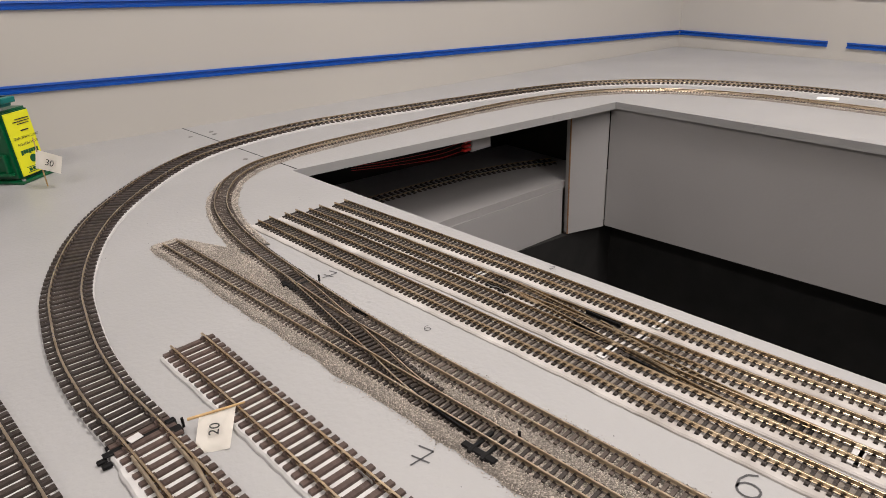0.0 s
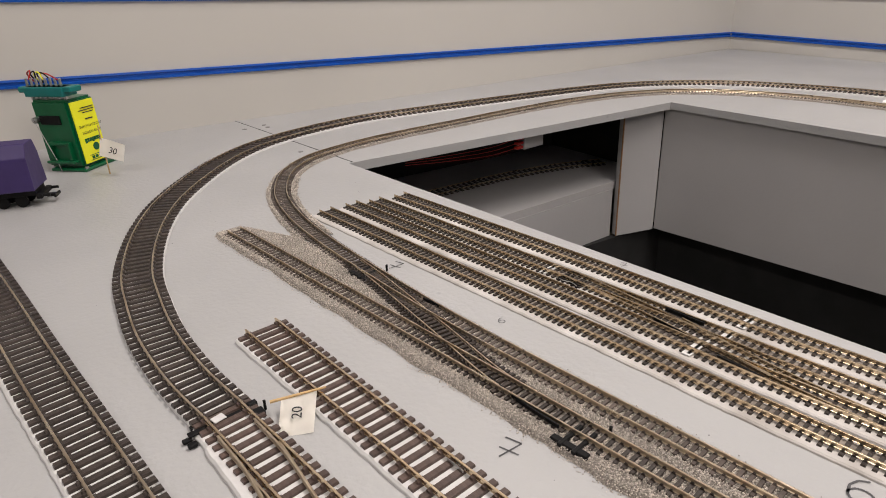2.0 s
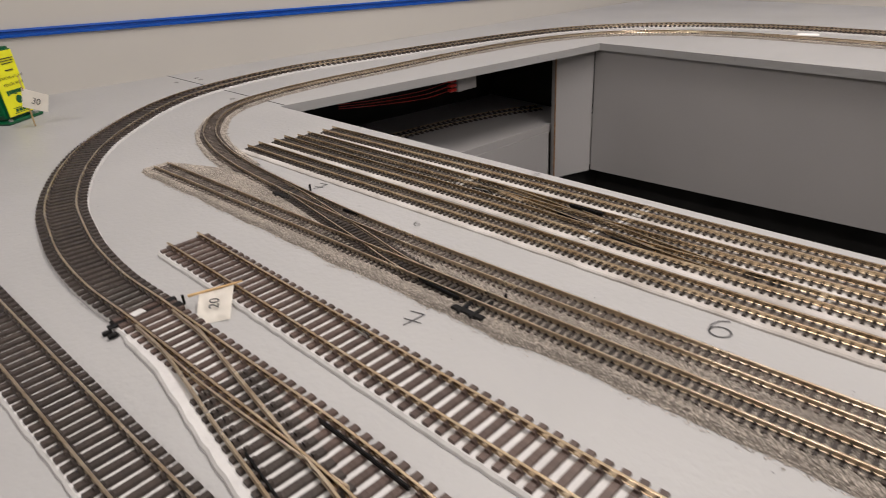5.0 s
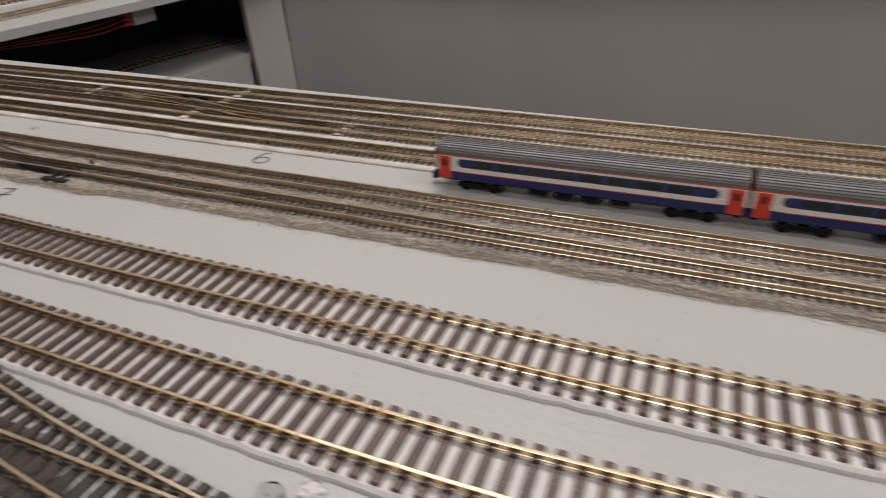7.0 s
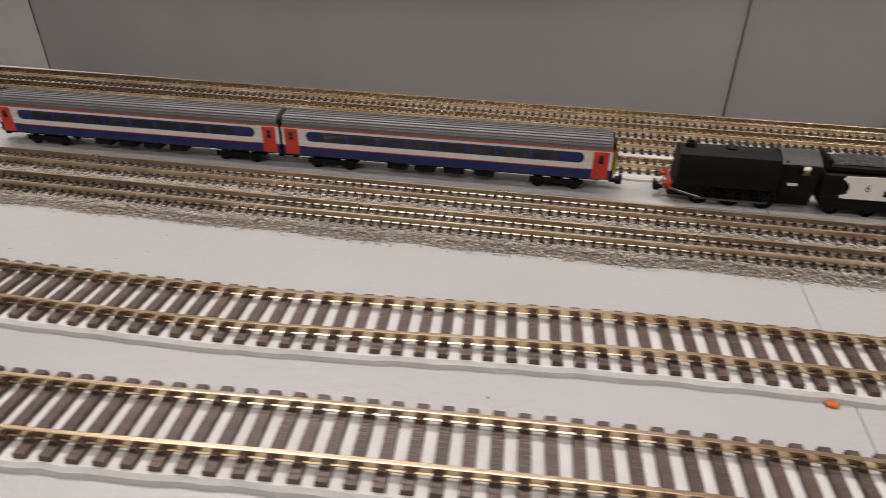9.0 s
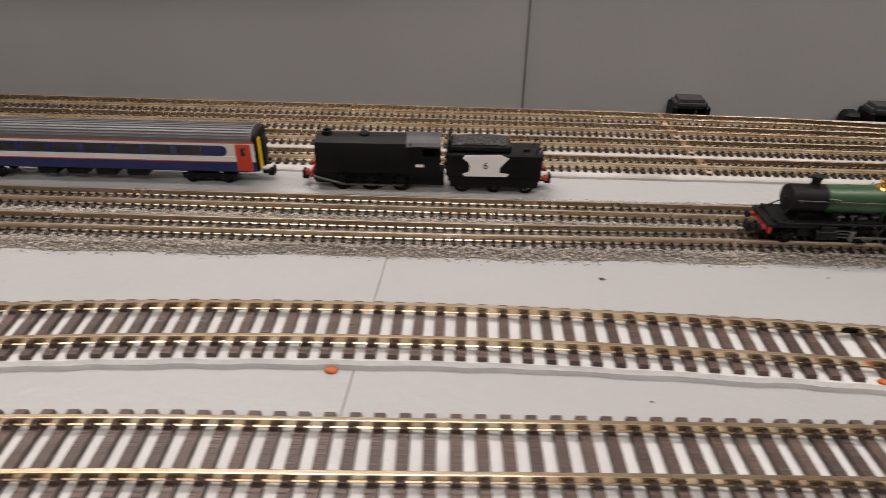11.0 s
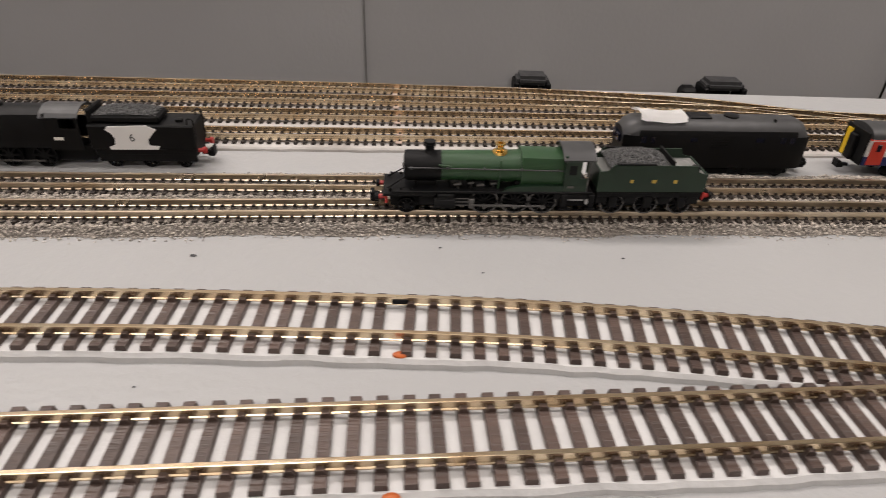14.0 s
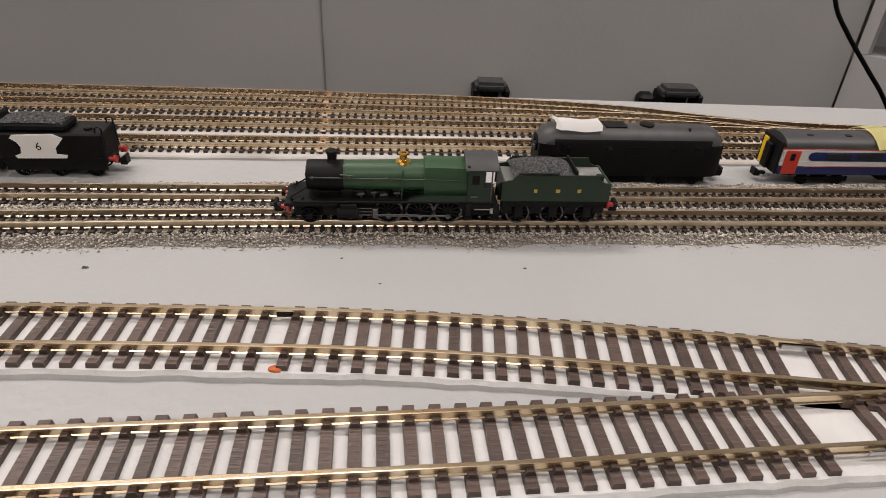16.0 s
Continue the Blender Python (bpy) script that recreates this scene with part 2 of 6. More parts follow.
def track(name, label, pts, gauge, base, sleeper, spacing, rail_h, rail_mat, underlay=None, group="", parts_in=(-9, 9),
          trim=(), sized=True, rest_mat=None, foam_shift=-0.0016, anchor=None, pitch=None):
    """A length of model track: underlay, sleepers one by one, two rails."""
    th = thing(name, label, "model track", group=group)
    c = course(pts, 0.006)
    n, d = normals(c)
    sc = np.array([size_at(*p) if sized else 1.0 for p in c])
    wide = 0.0292 if gauge > 0.012 else 0.0168
    if underlay:
        w = wide / 2 - (0.0004 if gauge > 0.012 else -0.0018)
        bm_v, bm_f = sweep(c, (foam_shift if gauge > 0.012 else -0.0018) * sc, [(-w - 0.0006, 0.0), (w + 0.0006, 0.0), (w + 0.0004, base * 0.6), (w - 0.0006, base), (-w + 0.0006, base),
                                  (-w - 0.0004, base * 0.6)], sc, jitter=0.0004)
        part("underlay", mesh_from("underlay", bm_v, bm_f, underlay), parent=th, label="painted foam underlay strip")
        # centre strip coloured darker for grime and for the rails' shade
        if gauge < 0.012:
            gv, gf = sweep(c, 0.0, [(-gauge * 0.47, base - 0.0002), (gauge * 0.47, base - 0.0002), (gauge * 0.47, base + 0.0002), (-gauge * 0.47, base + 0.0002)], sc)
            part("grime_shade", mesh_from("grime_shade", gv, gf, M_GRIME_SHADE), parent=th, label="underlay between the rails, darkened by grime and painted shade")
    top = 0.0016 if gauge > 0.012 else 0.0011
    prof = rail_profile(base + top, rail_h, 0.0012 if gauge > 0.012 else 0.0009)
    cr = course(pts, 0.003)
    sr = np.array([size_at(*p) if sized else 1.0 for p in cr])
    ext = 2
    for s in (-1, 1):
        v, f = sweep(cr, s * gauge / 2 * sr, prof)
        part("rail", mesh_from("rail", v, f, rail_mat), parent=th, label="bare metal rail")
    # sleepers
    arc = np.concatenate([[0], np.cumsum(np.linalg.norm(np.diff(c[:, :2], axis=0), axis=1))])
    pos = []
    s0 = spacing * 0.5 if anchor is None else float(np.interp(anchor, c[:, 0], arc))
    for way in (1, -1):
        s = s0
        while 0 < s < arc[-1]:
            x, y = np.interp(s, arc, c[:, 0]), np.interp(s, arc, c[:, 1])
            dx, dy = np.interp(s, arc, d[:, 0]), np.interp(s, arc, d[:, 1])
            k = size_at(x, y) if sized else 1.0
            if way > 0 or s < s0:
                pos.append((x, y, math.atan2(dy, dx), k))
            step = spacing * k if pitch is None else float(np.interp(x, *pitch))
            s += way * (0.0090 if way < 0 and s == s0 and pitch is not None and anchor < 0.8 else step)
    POSTS[th.name] = pos
    rng = random.Random(len(pos))
    made, rest = 0, []
    for x, y, a, k in pos:
        if any(x0 < x < x1 for x0, x1 in trim):
            continue
        m = Matrix.Translation((x, y, base)) @ Matrix.Rotation(a + rng.uniform(-0.012, 0.012), 4, "Z") @ Matrix.Diagonal((k, k, 1, 1))
        if parts_in[0] < x < parts_in[1] and made < 300:
            ob = part("sleeper", sleeper, parent=th)
            ob.matrix_world = m
            made += 1
        else:
            rest.append(m)
    if rest:
        co = np.array([v.co[:] for v in sleeper.vertices])
        fs = [tuple(p.vertices) for p in sleeper.polygons]
        V, F = [], []
        for m in rest:
            o = len(V)
            V += [tuple(m @ Vector(q)) for q in co]
            F += [tuple(i + o for i in f) for f in fs]
        tagged(part("sleeper_run", mesh_from("sleeper_run", V, F, rest_mat or M_SLEEPJ), parent=th, label="distant run of dark sleepers"), kind="stuff")
    return th


def rail_piece(pts, base, h, w, material, parent, name="rail", label="bare metal rail"):
    c = course(pts, 0.003)
    v, f = sweep(c, 0, rail_profile(base, h, w))
    return part(name, mesh_from(name, v, f, material), parent=parent, label=label)


# ---- the room ----
FLOOR, TOP = -0.9, 1.5
WA, WC = (-0.9905, -0.57), (-0.675, 1.513)  # the slatted wall, up to its corner
FAR1 = (2.9, 0.90)


def wall_slab(name, p, q, thick, z0=FLOOR, z1=TOP, material=M_WALL, label="plain white room wall"):
    p, q = Vector((*p, 0)), Vector((*q, 0))
    d = (q - p).normalized()
    n = Vector((-d.y, d.x, 0)) * thick
    bm = bmesh.new()
    prism(bm, [(p.x, p.y), (q.x, q.y), (q.x + n.x, q.y + n.y), (p.x + n.x, p.y + n.y)], z0, z1)
    bmesh.ops.recalc_face_normals(bm, faces=bm.faces)
    return tagged(part(name, bm, material), label, "wall", kind="structure")


def on_left(u):
    """A point of the slatted wall, u metres before its corner."""
    d = (Vector(WC) - Vector((-0.8698, 0.2267))).normalized()
    return Vector(WC) - d * u


LEFT0 = on_left(3.3)
wall_slab("wall_west", LEFT0, WC, 0.1, label="white slatted display wall with blue inserts")
wall_slab("wall_north", (WC[0] - 0.0, WC[1]), FAR1, 0.1, label="white slatted display wall with blue inserts")
wall_slab("wall_east", FAR1, (2.9, -1.9), 0.1)
wall_slab("wall_south", (2.9, -1.9), LEFT0, 0.1)
bm = bmesh.new()
prism(bm, [(-1.6, -2.1), (3.1, -2.1), (3.1, 1.8), (-1.6, 1.8)], FLOOR - 0.05, FLOOR)
tagged(part("floor", bm, M_FLOOR), "dark carpeted room floor", "floor", kind="structure")
bm = bmesh.new()
prism(bm, [(-1.6, -2.1), (3.1, -2.1), (3.1, 1.8), (-1.6, 1.8)], TOP, TOP + 0.05)
tagged(part("ceiling", bm, M_CEIL), "plain white ceiling", "ceiling", kind="structure")


def insert_strip(p, q, z0, z1):
    """A blue plastic insert in the wall's groove: a channel with two lips."""
    p, q = Vector((p[0], p[1], z0)), Vector((q[0], q[1], z1))
    d = (q - p)
    n = Vector((d.y, -d.x, 0)).normalized()
    if n.dot(Vector((0.3, 0, 0)) - p) < 0:
        n = -n
    up = Vector((0, 0, 1))
    prof = [(0.0, -0.0058), (0.004, -0.0058), (0.0045, -0.003), (0.0015, -0.002), (0.0015, 0.002), (0.0045, 0.003), (0.004, 0.0058), (0.0, 0.0058)]
    v = [tuple(e + n * a + up * b) for e in (p, q) for a, b in prof]
    k = len(prof)
    f = [(i, (i + 1) % k, k + (i + 1) % k, k + i) for i in range(k)] + [tuple(range(k))[::-1], tuple(range(k, 2 * k))]
    return tagged(part("trim", mesh_from("trim", v, f, M_BLUE)), "blue plastic slatwall insert", "wall trim", kind="structure")


d_far = (Vector(FAR1) - Vector(WC)).normalized()
for i in range(-1, 8):
    za, zb = 0.0365 + i * 0.1, 0.0965 + i * 0.1135
    if za < 0.02:
        continue
    a, b = on_left(0.004), on_left(1.6)
    za2 = za + (zb - za) * 3.2 / 1.6
    insert_strip(a, on_left(3.2), za, za2)
    for s0, s1 in ((0.004, 0.39), (0.432, 1.6), (1.64, 3.5)):
        p, q = Vector(WC) + d_far * s0, Vector(WC) + d_far * s1
        insert_strip(p, q, za - 0.012 * s0, za - 0.012 * s1)

# lamps on the ceiling
for lx, ly, lsx, lsy in LAMPS:
    th = thing("ceiling_light", "white fluorescent tube light on the ceiling", "ceiling light", pose(lx, ly, TOP), group="ceiling lights")
    bm = bmesh.new()
    box(bm, -lsx / 2 - 0.02, lsx / 2 + 0.02, -lsy / 2 - 0.02, lsy / 2 + 0.02, -0.06, 0, 0.006)
    part("housing", bm, M_CEIL, th)

# ---- the boards ----
YE0, YE1 = 0.2215, 0.233
WELL_L = (-0.5, 0.2215)
WELL_F = (-0.405, 0.80)
EDGE_R = (0.72, 0.612)


def edge_y(x):
    return float(np.interp(x, [-0.5, 0.1, 0.45, 0.65, 1.2, 2.2], [0.2215, 0.2215, 0.225, 0.2315, 0.2325, 0.2325]))


def board(name, pts, label, z0=-0.012, z1=0.0, material=M_BOARD):
    bm = bmesh.new()
    prism(bm, pts, z0, z1)
    bmesh.ops.recalc_face_normals(bm, faces=bm.faces)
    return tagged(part(name, bm, material), label, "layout board", kind="structure")


near_l = [(x, edge_y(x)) for x in (0.6399, 0.55, 0.45, 0.3, 0.1, -0.2, -0.5)]
jl = on_left(1.3)
board("baseboard_near", [(0.6399, -0.62), (0.6399, -0.1)] + near_l + [(-0.5, 0.2285), (-0.87, 0.2285), tuple(on_left(2.15)[:2])],
      "light grey painted layout baseboard top")
near_r = [(x, edge_y(x)) for x in (2.2, 1.2, 0.8, 0.6402)]
board("baseboard_near_right", [(0.6402, -0.62), (2.2, -0.62)] + near_r, "light grey painted layout baseboard top")
board("baseboard_left", [(-0.5, 0.2288), WELL_F, (-0.35, 0.813), (0.7195, 0.634), (0.7195, 1.284), (-0.674, 1.508), tuple(on_left(1.2990)[:2])],
      "light grey painted layout baseboard top, weathered")


bm = bmesh.new()
box(bm, -0.872, -0.502, 0.2279, 0.2292, -0.004, 0.0003)
tagged(part("trim", bm, M_DARK), "dark joint line between two grey boards", "board joint", kind="structure")
for sx, sy in ((-0.795, 0.212), (-0.800, 0.248), (-0.780, 0.245), (-0.600, 0.207)):
    bm = bmesh.new()
    cyl(bm, (0, 0, -0.001), (0, 0, 0.0007), 0.0042, 14, 0.0034)
    tagged(part("screw_head", bm, M_EDGE), "dark sunk screw head in the board", "screw", group="board screws").matrix_world = pose(sx, sy, 0)


def lip_z(x):
    return float(np.interp(x, [-0.405, 0.117, 0.45, 0.72], [0.0004, 0.0080, 0.0230, 0.0480]))


def lip_y(x):
    return WELL_F[1] + (EDGE_R[1] - WELL_F[1]) * (x - WELL_F[0]) / (EDGE_R[0] - WELL_F[0]) - 0.0006


def ramp(name, pts, zs, thick, material, label, category):
    """A slab whose top corners lie at zs."""
    bm = bmesh.new()
    lo = [bm.verts.new((x, y, z - thick)) for (x, y), z in zip(pts, zs)]
    hi = [bm.verts.new((x, y, z)) for (x, y), z in zip(pts, zs)]
    bm.faces.new(lo[::-1])
    bm.faces.new(hi)
    for k in range(len(pts)):
        q = (k + 1) % len(pts)
        bm.faces.new((lo[k], lo[q], hi[q], hi[k]))
    bmesh.ops.recalc_face_normals(bm, faces=bm.faces)
    return tagged(part(name, bm, material), label, category, kind="structure")


for x0, x1 in ((-0.404, 0.117), (0.1172, 0.45), (0.4502, 0.719)):
    ramp("board_lip", [(x0, lip_y(x0)), (x1, lip_y(x1)), (x1, lip_y(x1) + 0.05), (x0, lip_y(x0) + 0.05)], [lip_z(x0), lip_z(x1), 0.0005, 0.0005], 0.0115, M_BOARD,
         "grey painted raised edge of the far board", "board edge")
board("baseboard_far_right", [(0.720, 0.612), (1.365, 0.623), (1.60, 0.30), (2.4, 0.30), (2.6, 0.94), (0.720, 1.284)], "light grey painted layout baseboard top", 0.036, 0.049)


def face_plate(name, pts, thick, material, label):
    """An upright panel; pts are (x, y, low z, high z) along it."""
    bm = bmesh.new()
    d = Vector((pts[-1][0] - pts[0][0], pts[-1][1] - pts[0][1], 0)).normalized()
    n = Vector((-d.y, d.x, 0)) * thick
    rows = [[bm.verts.new((x + o.x, y + o.y, z)) for o, z in ((Vector(), z0), (Vector(), z1), (n, z1), (n, z0))] for x, y, z0, z1 in pts]
    for p, q in zip(rows[:-1], rows[1:]):
        for k in range(4):
            bm.faces.new((p[k], p[(k + 1) % 4], q[(k + 1) % 4], q[k]))
    bm.faces.new(rows[0])
    bm.faces.new(rows[-1][::-1])
    bmesh.ops.recalc_face_normals(bm, faces=bm.faces)
    return tagged(part(name, bm, material), label, "panel", kind="structure")


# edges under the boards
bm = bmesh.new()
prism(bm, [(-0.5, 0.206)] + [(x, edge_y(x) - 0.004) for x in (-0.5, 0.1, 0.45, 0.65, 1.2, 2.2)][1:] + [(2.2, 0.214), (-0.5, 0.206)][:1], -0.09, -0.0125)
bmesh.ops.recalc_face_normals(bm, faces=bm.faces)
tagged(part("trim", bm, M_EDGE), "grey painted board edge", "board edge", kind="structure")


def upright(name, p, q, z0, z1, thick, material, label):
    return wall_slab(name, p, q, thick, z0, z1, material, label)


# panel faces round the well
def far_y(x):
    return 0.8085 + (EDGE_R[1] + 0.004 - 0.8085) * (x + 0.418) / (EDGE_R[0] + 0.418)


face_plate("well_panel_far", [(x, far_y(x), zl, zh) for x, zl, zh in ((-0.418, -0.235, -0.0125), (0.117, -0.190, -0.0042), (0.45, -0.172, 0.0110), (0.7185, -0.160, 0.0355))], 0.018, M_PANEL, "mid grey painted panel facing the well")
face_plate("well_panel_right", [(EDGE_R[0] + 0.0005, EDGE_R[1] + 0.004, -0.170, 0.0355), (1.362, 0.627, -0.19, 0.0355)], 0.018, M_PANEL, "mid grey painted panel facing the well")
face_plate("well_panel_side", [(1.3635, 0.6245, -0.19, -0.058), (1.60, 0.32, -0.19, -0.058)], 0.012, M_PANEL, "grey painted face of the lower deck")
face_plate("well_panel_post", [(1.3640, 0.6235, -0.0575, 0.0355), (1.372, 0.6125, -0.0575, 0.0355)], 0.012, M_PANEL, "grey painted post at the well's corner")
board("lower_deck_right", [(1.366, 0.632), (1.603, 0.327), (2.0, 0.5), (1.7, 0.95)], "grey painted lower deck beneath the upper board", -0.068, -0.0585, M_PANEL)
face_plate("lower_deck_block", [(1.405, 0.665, -0.058, 0.0175), (1.55, 0.58, -0.058, 0.0175)], 0.01, M_PANEL, "grey upright behind the opening")
# near-black sheet before the upright paints the shade of an opening
face_plate("lower_deck_shade", [(1.425, 0.650, -0.05, 0.0), (1.55, 0.578, -0.05, 0.0)], 0.004, M_DARK, "dark sheet painted as the shaded opening in the grey upright")
upright("well_panel_left", (-0.447, 0.735), (-0.4195, 0.8075), -0.237, -0.0125, 0.015, M_PANEL, "mid grey painted panel facing the well")
bm = bmesh.new()
box(bm, -0.0012, 0.0012, -0.0006, 0.0006, -0.237, -0.0125)
tagged(part("trim", bm, M_CHIP), "raw timber edge of a cut panel", "panel edge", kind="structure").matrix_world = pose(-0.4478, 0.7335, 0, 0, 0, 0)
bm = bmesh.new()
box(bm, -0.0009, 0.0009, -0.0006, 0.0006, -0.165, 0.0355)
tagged(part("trim", bm, M_EDGE), "dark joint between two grey panels", "panel joint", kind="structure").matrix_world = pose(EDGE_R[0], EDGE_R[1] + 0.0030, 0)

# the lower deck behind the opening
bm = bmesh.new()
prism(bm, [(-0.462, 0.735), (-0.500, 0.25), (-0.86, 0.25), (-0.80, 0.95), (-0.48, 0.95)], -0.150, -0.137)
bmesh.ops.recalc_face_normals(bm, faces=bm.faces)
tagged(part("lower_deck", bm, M_PANEL), "grey painted lower deck beneath the upper board", "layout board", kind="structure")
upright("lower_deck_face", (-0.497, 0.26), (-0.461, 0.733), -0.24, -0.1505, 0.012, M_PANEL, "grey painted face of the lower deck")
# recess walls near-black: the shade under the upper board is in their colour
upright("lower_deck_back", (-0.80, 0.25), (-0.70, 0.95), -0.137, -0.0125, 0.012, M_DARK, "near-black back of the lower deck, shade painted in")
upright("lower_deck_end", (-0.72, 0.86), (-0.44, 0.83), -0.137, -0.0125, 0.012, M_DARK, "near-black end of the lower deck, shade painted in")
upright("fascia_near", (-0.87, 0.213), (-0.51, 0.213), -0.237, -0.0125, 0.01, M_DARK, "near-black upright under the near board, shade painted in")
# added near-black sheets for the dark below the boards, down to the floor
upright("dark_sheet_far", (-0.43, 0.85), (0.75, 0.66), FLOOR, -0.15, 0.012, M_DARK, "near-black sheet added for the dark under the layout")
upright("dark_sheet_right", (0.751, 0.66), (2.3, 0.68), FLOOR, -0.18, 0.012, M_DARK, "near-black sheet added for the dark under the layout")
upright("dark_sheet_left", (-0.53, 0.24), (-0.43, 0.85), FLOOR, -0.2405, 0.012, M_DARK, "near-black sheet added for the dark under the layout")

# ---- the tracks ----
OO1 = [(-0.19, -0.0420), (-0.05, -0.0395), (0.1, -0.0368), (0.25, -0.0312), (0.36, -0.0272), (0.45, -0.0220), (0.5, -0.0160), (0.575, -0.0065),
       (0.65, -0.0008), (0.72, 0.0014), (0.80, 0.0012), (0.84, -0.0004), (0.875, -0.003), (0.905, -0.006), (0.94, -0.0098), (1.0, -0.0165), (1.06, -0.0215), (1.25, -0.022)]
OO2 = [(-0.12, -0.0970), (-0.04, -0.0930), (0.05, -0.0885), (0.13, -0.0880), (0.28, -0.0838), (0.36, -0.0800), (0.43, -0.0735), (0.5, -0.0650), (0.58, -0.0565),
       (0.65, -0.0513), (0.717, -0.0465), (0.79, -0.0415), (0.88, -0.0355), (0.95, -0.0305), (1.05, -0.024), (1.25, -0.022)]
CURVE = [(-0.121, -0.0970), (-0.171, -0.1000), (-0.23, -0.0980), (-0.287, -0.0900), (-0.336, -0.0800), (-0.394, -0.0600), (-0.453, -0.0330), (-0.511, 0.0020),
         (-0.569, 0.0500), (-0.623, 0.1050), (-0.662, 0.1610), (-0.684, 0.2165), (-0.698, 0.2850), (-0.7013, 0.3675), (-0.690, 0.43), (-0.660, 0.551),
         (-0.630, 0.662), (-0.595, 0.778), (-0.545, 0.887), (-0.472, 0.966), (-0.386, 1.016), (-0.294, 1.041), (-0.1556, 1.050), (0.1, 1.02), (0.6, 0.94), (1.3, 0.84)]
T0 = [(-0.75, -0.196), (-0.40, -0.1745), (-0.25, -0.1665), (-0.1, -0.1565), (0.0, -0.1500), (0.08, -0.1445), (0.25, -0.136), (0.5, -0.126)]
DIV = [(-0.10, -0.0975), (-0.06, -0.0975), (0.002, -0.1040), (0.06, -0.1095), (0.098, -0.1145), (0.15, -0.1215), (0.22, -0.129), (0.32, -0.134)]
oo_a = track("model_track", "straight double-rail model track ending at a flag", OO1, OO, 0.0028, SL_OO, 0.0070, 0.0030, M_RAIL, M_FOAM, "wide gauge tracks", trim=((0.9345, 0.9420),), anchor=0.7965,
             pitch=((-0.2, 0.2, 0.45, 0.65, 0.75, 0.83, 0.93), (0.0079, 0.00735, 0.0070, 0.0068, 0.0069, 0.0066, 0.0065)))
oo_b = track("model_track", "wide gauge model track on white underlay", OO2, OO, 0.0028, SL_OO, 0.0070, 0.0030, M_RAIL, M_FOAM, "wide gauge tracks", trim=((0.9315, 0.9425),), anchor=0.864,
             pitch=((-0.2, 0.2, 0.45, 0.65, 0.8, 0.93), (0.0079, 0.00735, 0.0070, 0.0067, 0.0066, 0.0065)))
oo_c = track("model_track", "long curved wide gauge model track round the board", CURVE, OO, 0.0028, SL_OOD, 0.0066, 0.0026, M_RAILW, M_FOAM, "wide gauge tracks", foam_shift=-0.0004)
oo_d = track("model_track", "wide gauge model track with dark sleepers by the board edge", T0, OO, 0.0028, SL_OOD, 0.0066, 0.0026, M_RAILW, M_FOAM, "wide gauge tracks")
oo_e = track("model_track", "diverging leg of a wide gauge turnout", DIV, OO, 0.0031, SL_OOD, 0.0068, 0.0026, M_RAILW, M_FOAM, "wide gauge tracks", trim=((-1, 0.115),))
for sx, sy, sa, sk in POSTS[oo_b.name]:
    if -0.02 < sx < 0.115:
        drop = float(np.interp(sx, [-0.02, 0.115], [0.006, 0.028]))
        ob = part("sleeper", SL_OOD, parent=oo_e)
        ob.matrix_world = Matrix.Translation((sx + drop * 0.03, sy - drop, 0.0031)) @ Matrix.Rotation(sa - 0.03, 4, "Z") @ Matrix.Diagonal((sk, sk, 1, 1))


def front_y(x):
    return 0.0335 + 0.042 * x + float(np.interp(x, [0.66, 0.80, 0.90, 1.1], [0.0, 0.0022, 0.0018, 0.0010]))


N_FRONT = [(x, front_y(x)) for x in (-0.375, -0.1, 0.2, 0.5, 0.66, 0.73, 0.8, 0.9, 1.1, 1.6)]
N_BACK = [(1.6, 0.1195), (1.1, 0.1012), (0.917, 0.0940), (0.681, 0.0848), (0.45, 0.0762), (0.2385, 0.0680), (0.0, 0.0590), (-0.10, 0.0570), (-0.16, 0.0580), (-0.245, 0.0620), (-0.31, 0.0675), (-0.37, 0.0770),
          (-0.435, 0.0960), (-0.489, 0.1257), (-0.526, 0.1580), (-0.553, 0.2026), (-0.5655, 0.2614), (-0.569, 0.31), (-0.567, 0.37), (-0.560, 0.46), (-0.551, 0.58), (-0.532, 0.705),
          (-0.493, 0.813), (-0.4286, 0.893), (-0.343, 0.935), (-0.26, 0.952), (-0.17, 0.953), (0.0, 0.935), (0.5, 0.86), (1.3, 0.75)]
n_a = track("ballasted_track", "narrow gauge model track in grey ballast", N_FRONT, NN, 0.0024, SL_N, 0.0042, 0.0029, M_RAILW, None, "ballasted tracks", (-0.12, 9), rest_mat=M_SLEEPB)
n_b = track("ballasted_track", "narrow gauge model track in grey ballast, curving away", N_BACK, NN, 0.0024, SL_N, 0.0042, 0.0029, M_RAILW, None, "ballasted tracks", (-0.1, 9), rest_mat=M_SLEEPB)


def sid(x0, y0, y1, y2, y3, extra):
    return [(x0, y0), (-0.22, y0 * 0.5 + y1 * 0.5), (-0.09, y1), (0.02, y2), (0.1, y2 + (y3 - y2) * 0.06), (0.4, y2 + (y3 - y2) * 0.52), (0.72, y3)] + extra


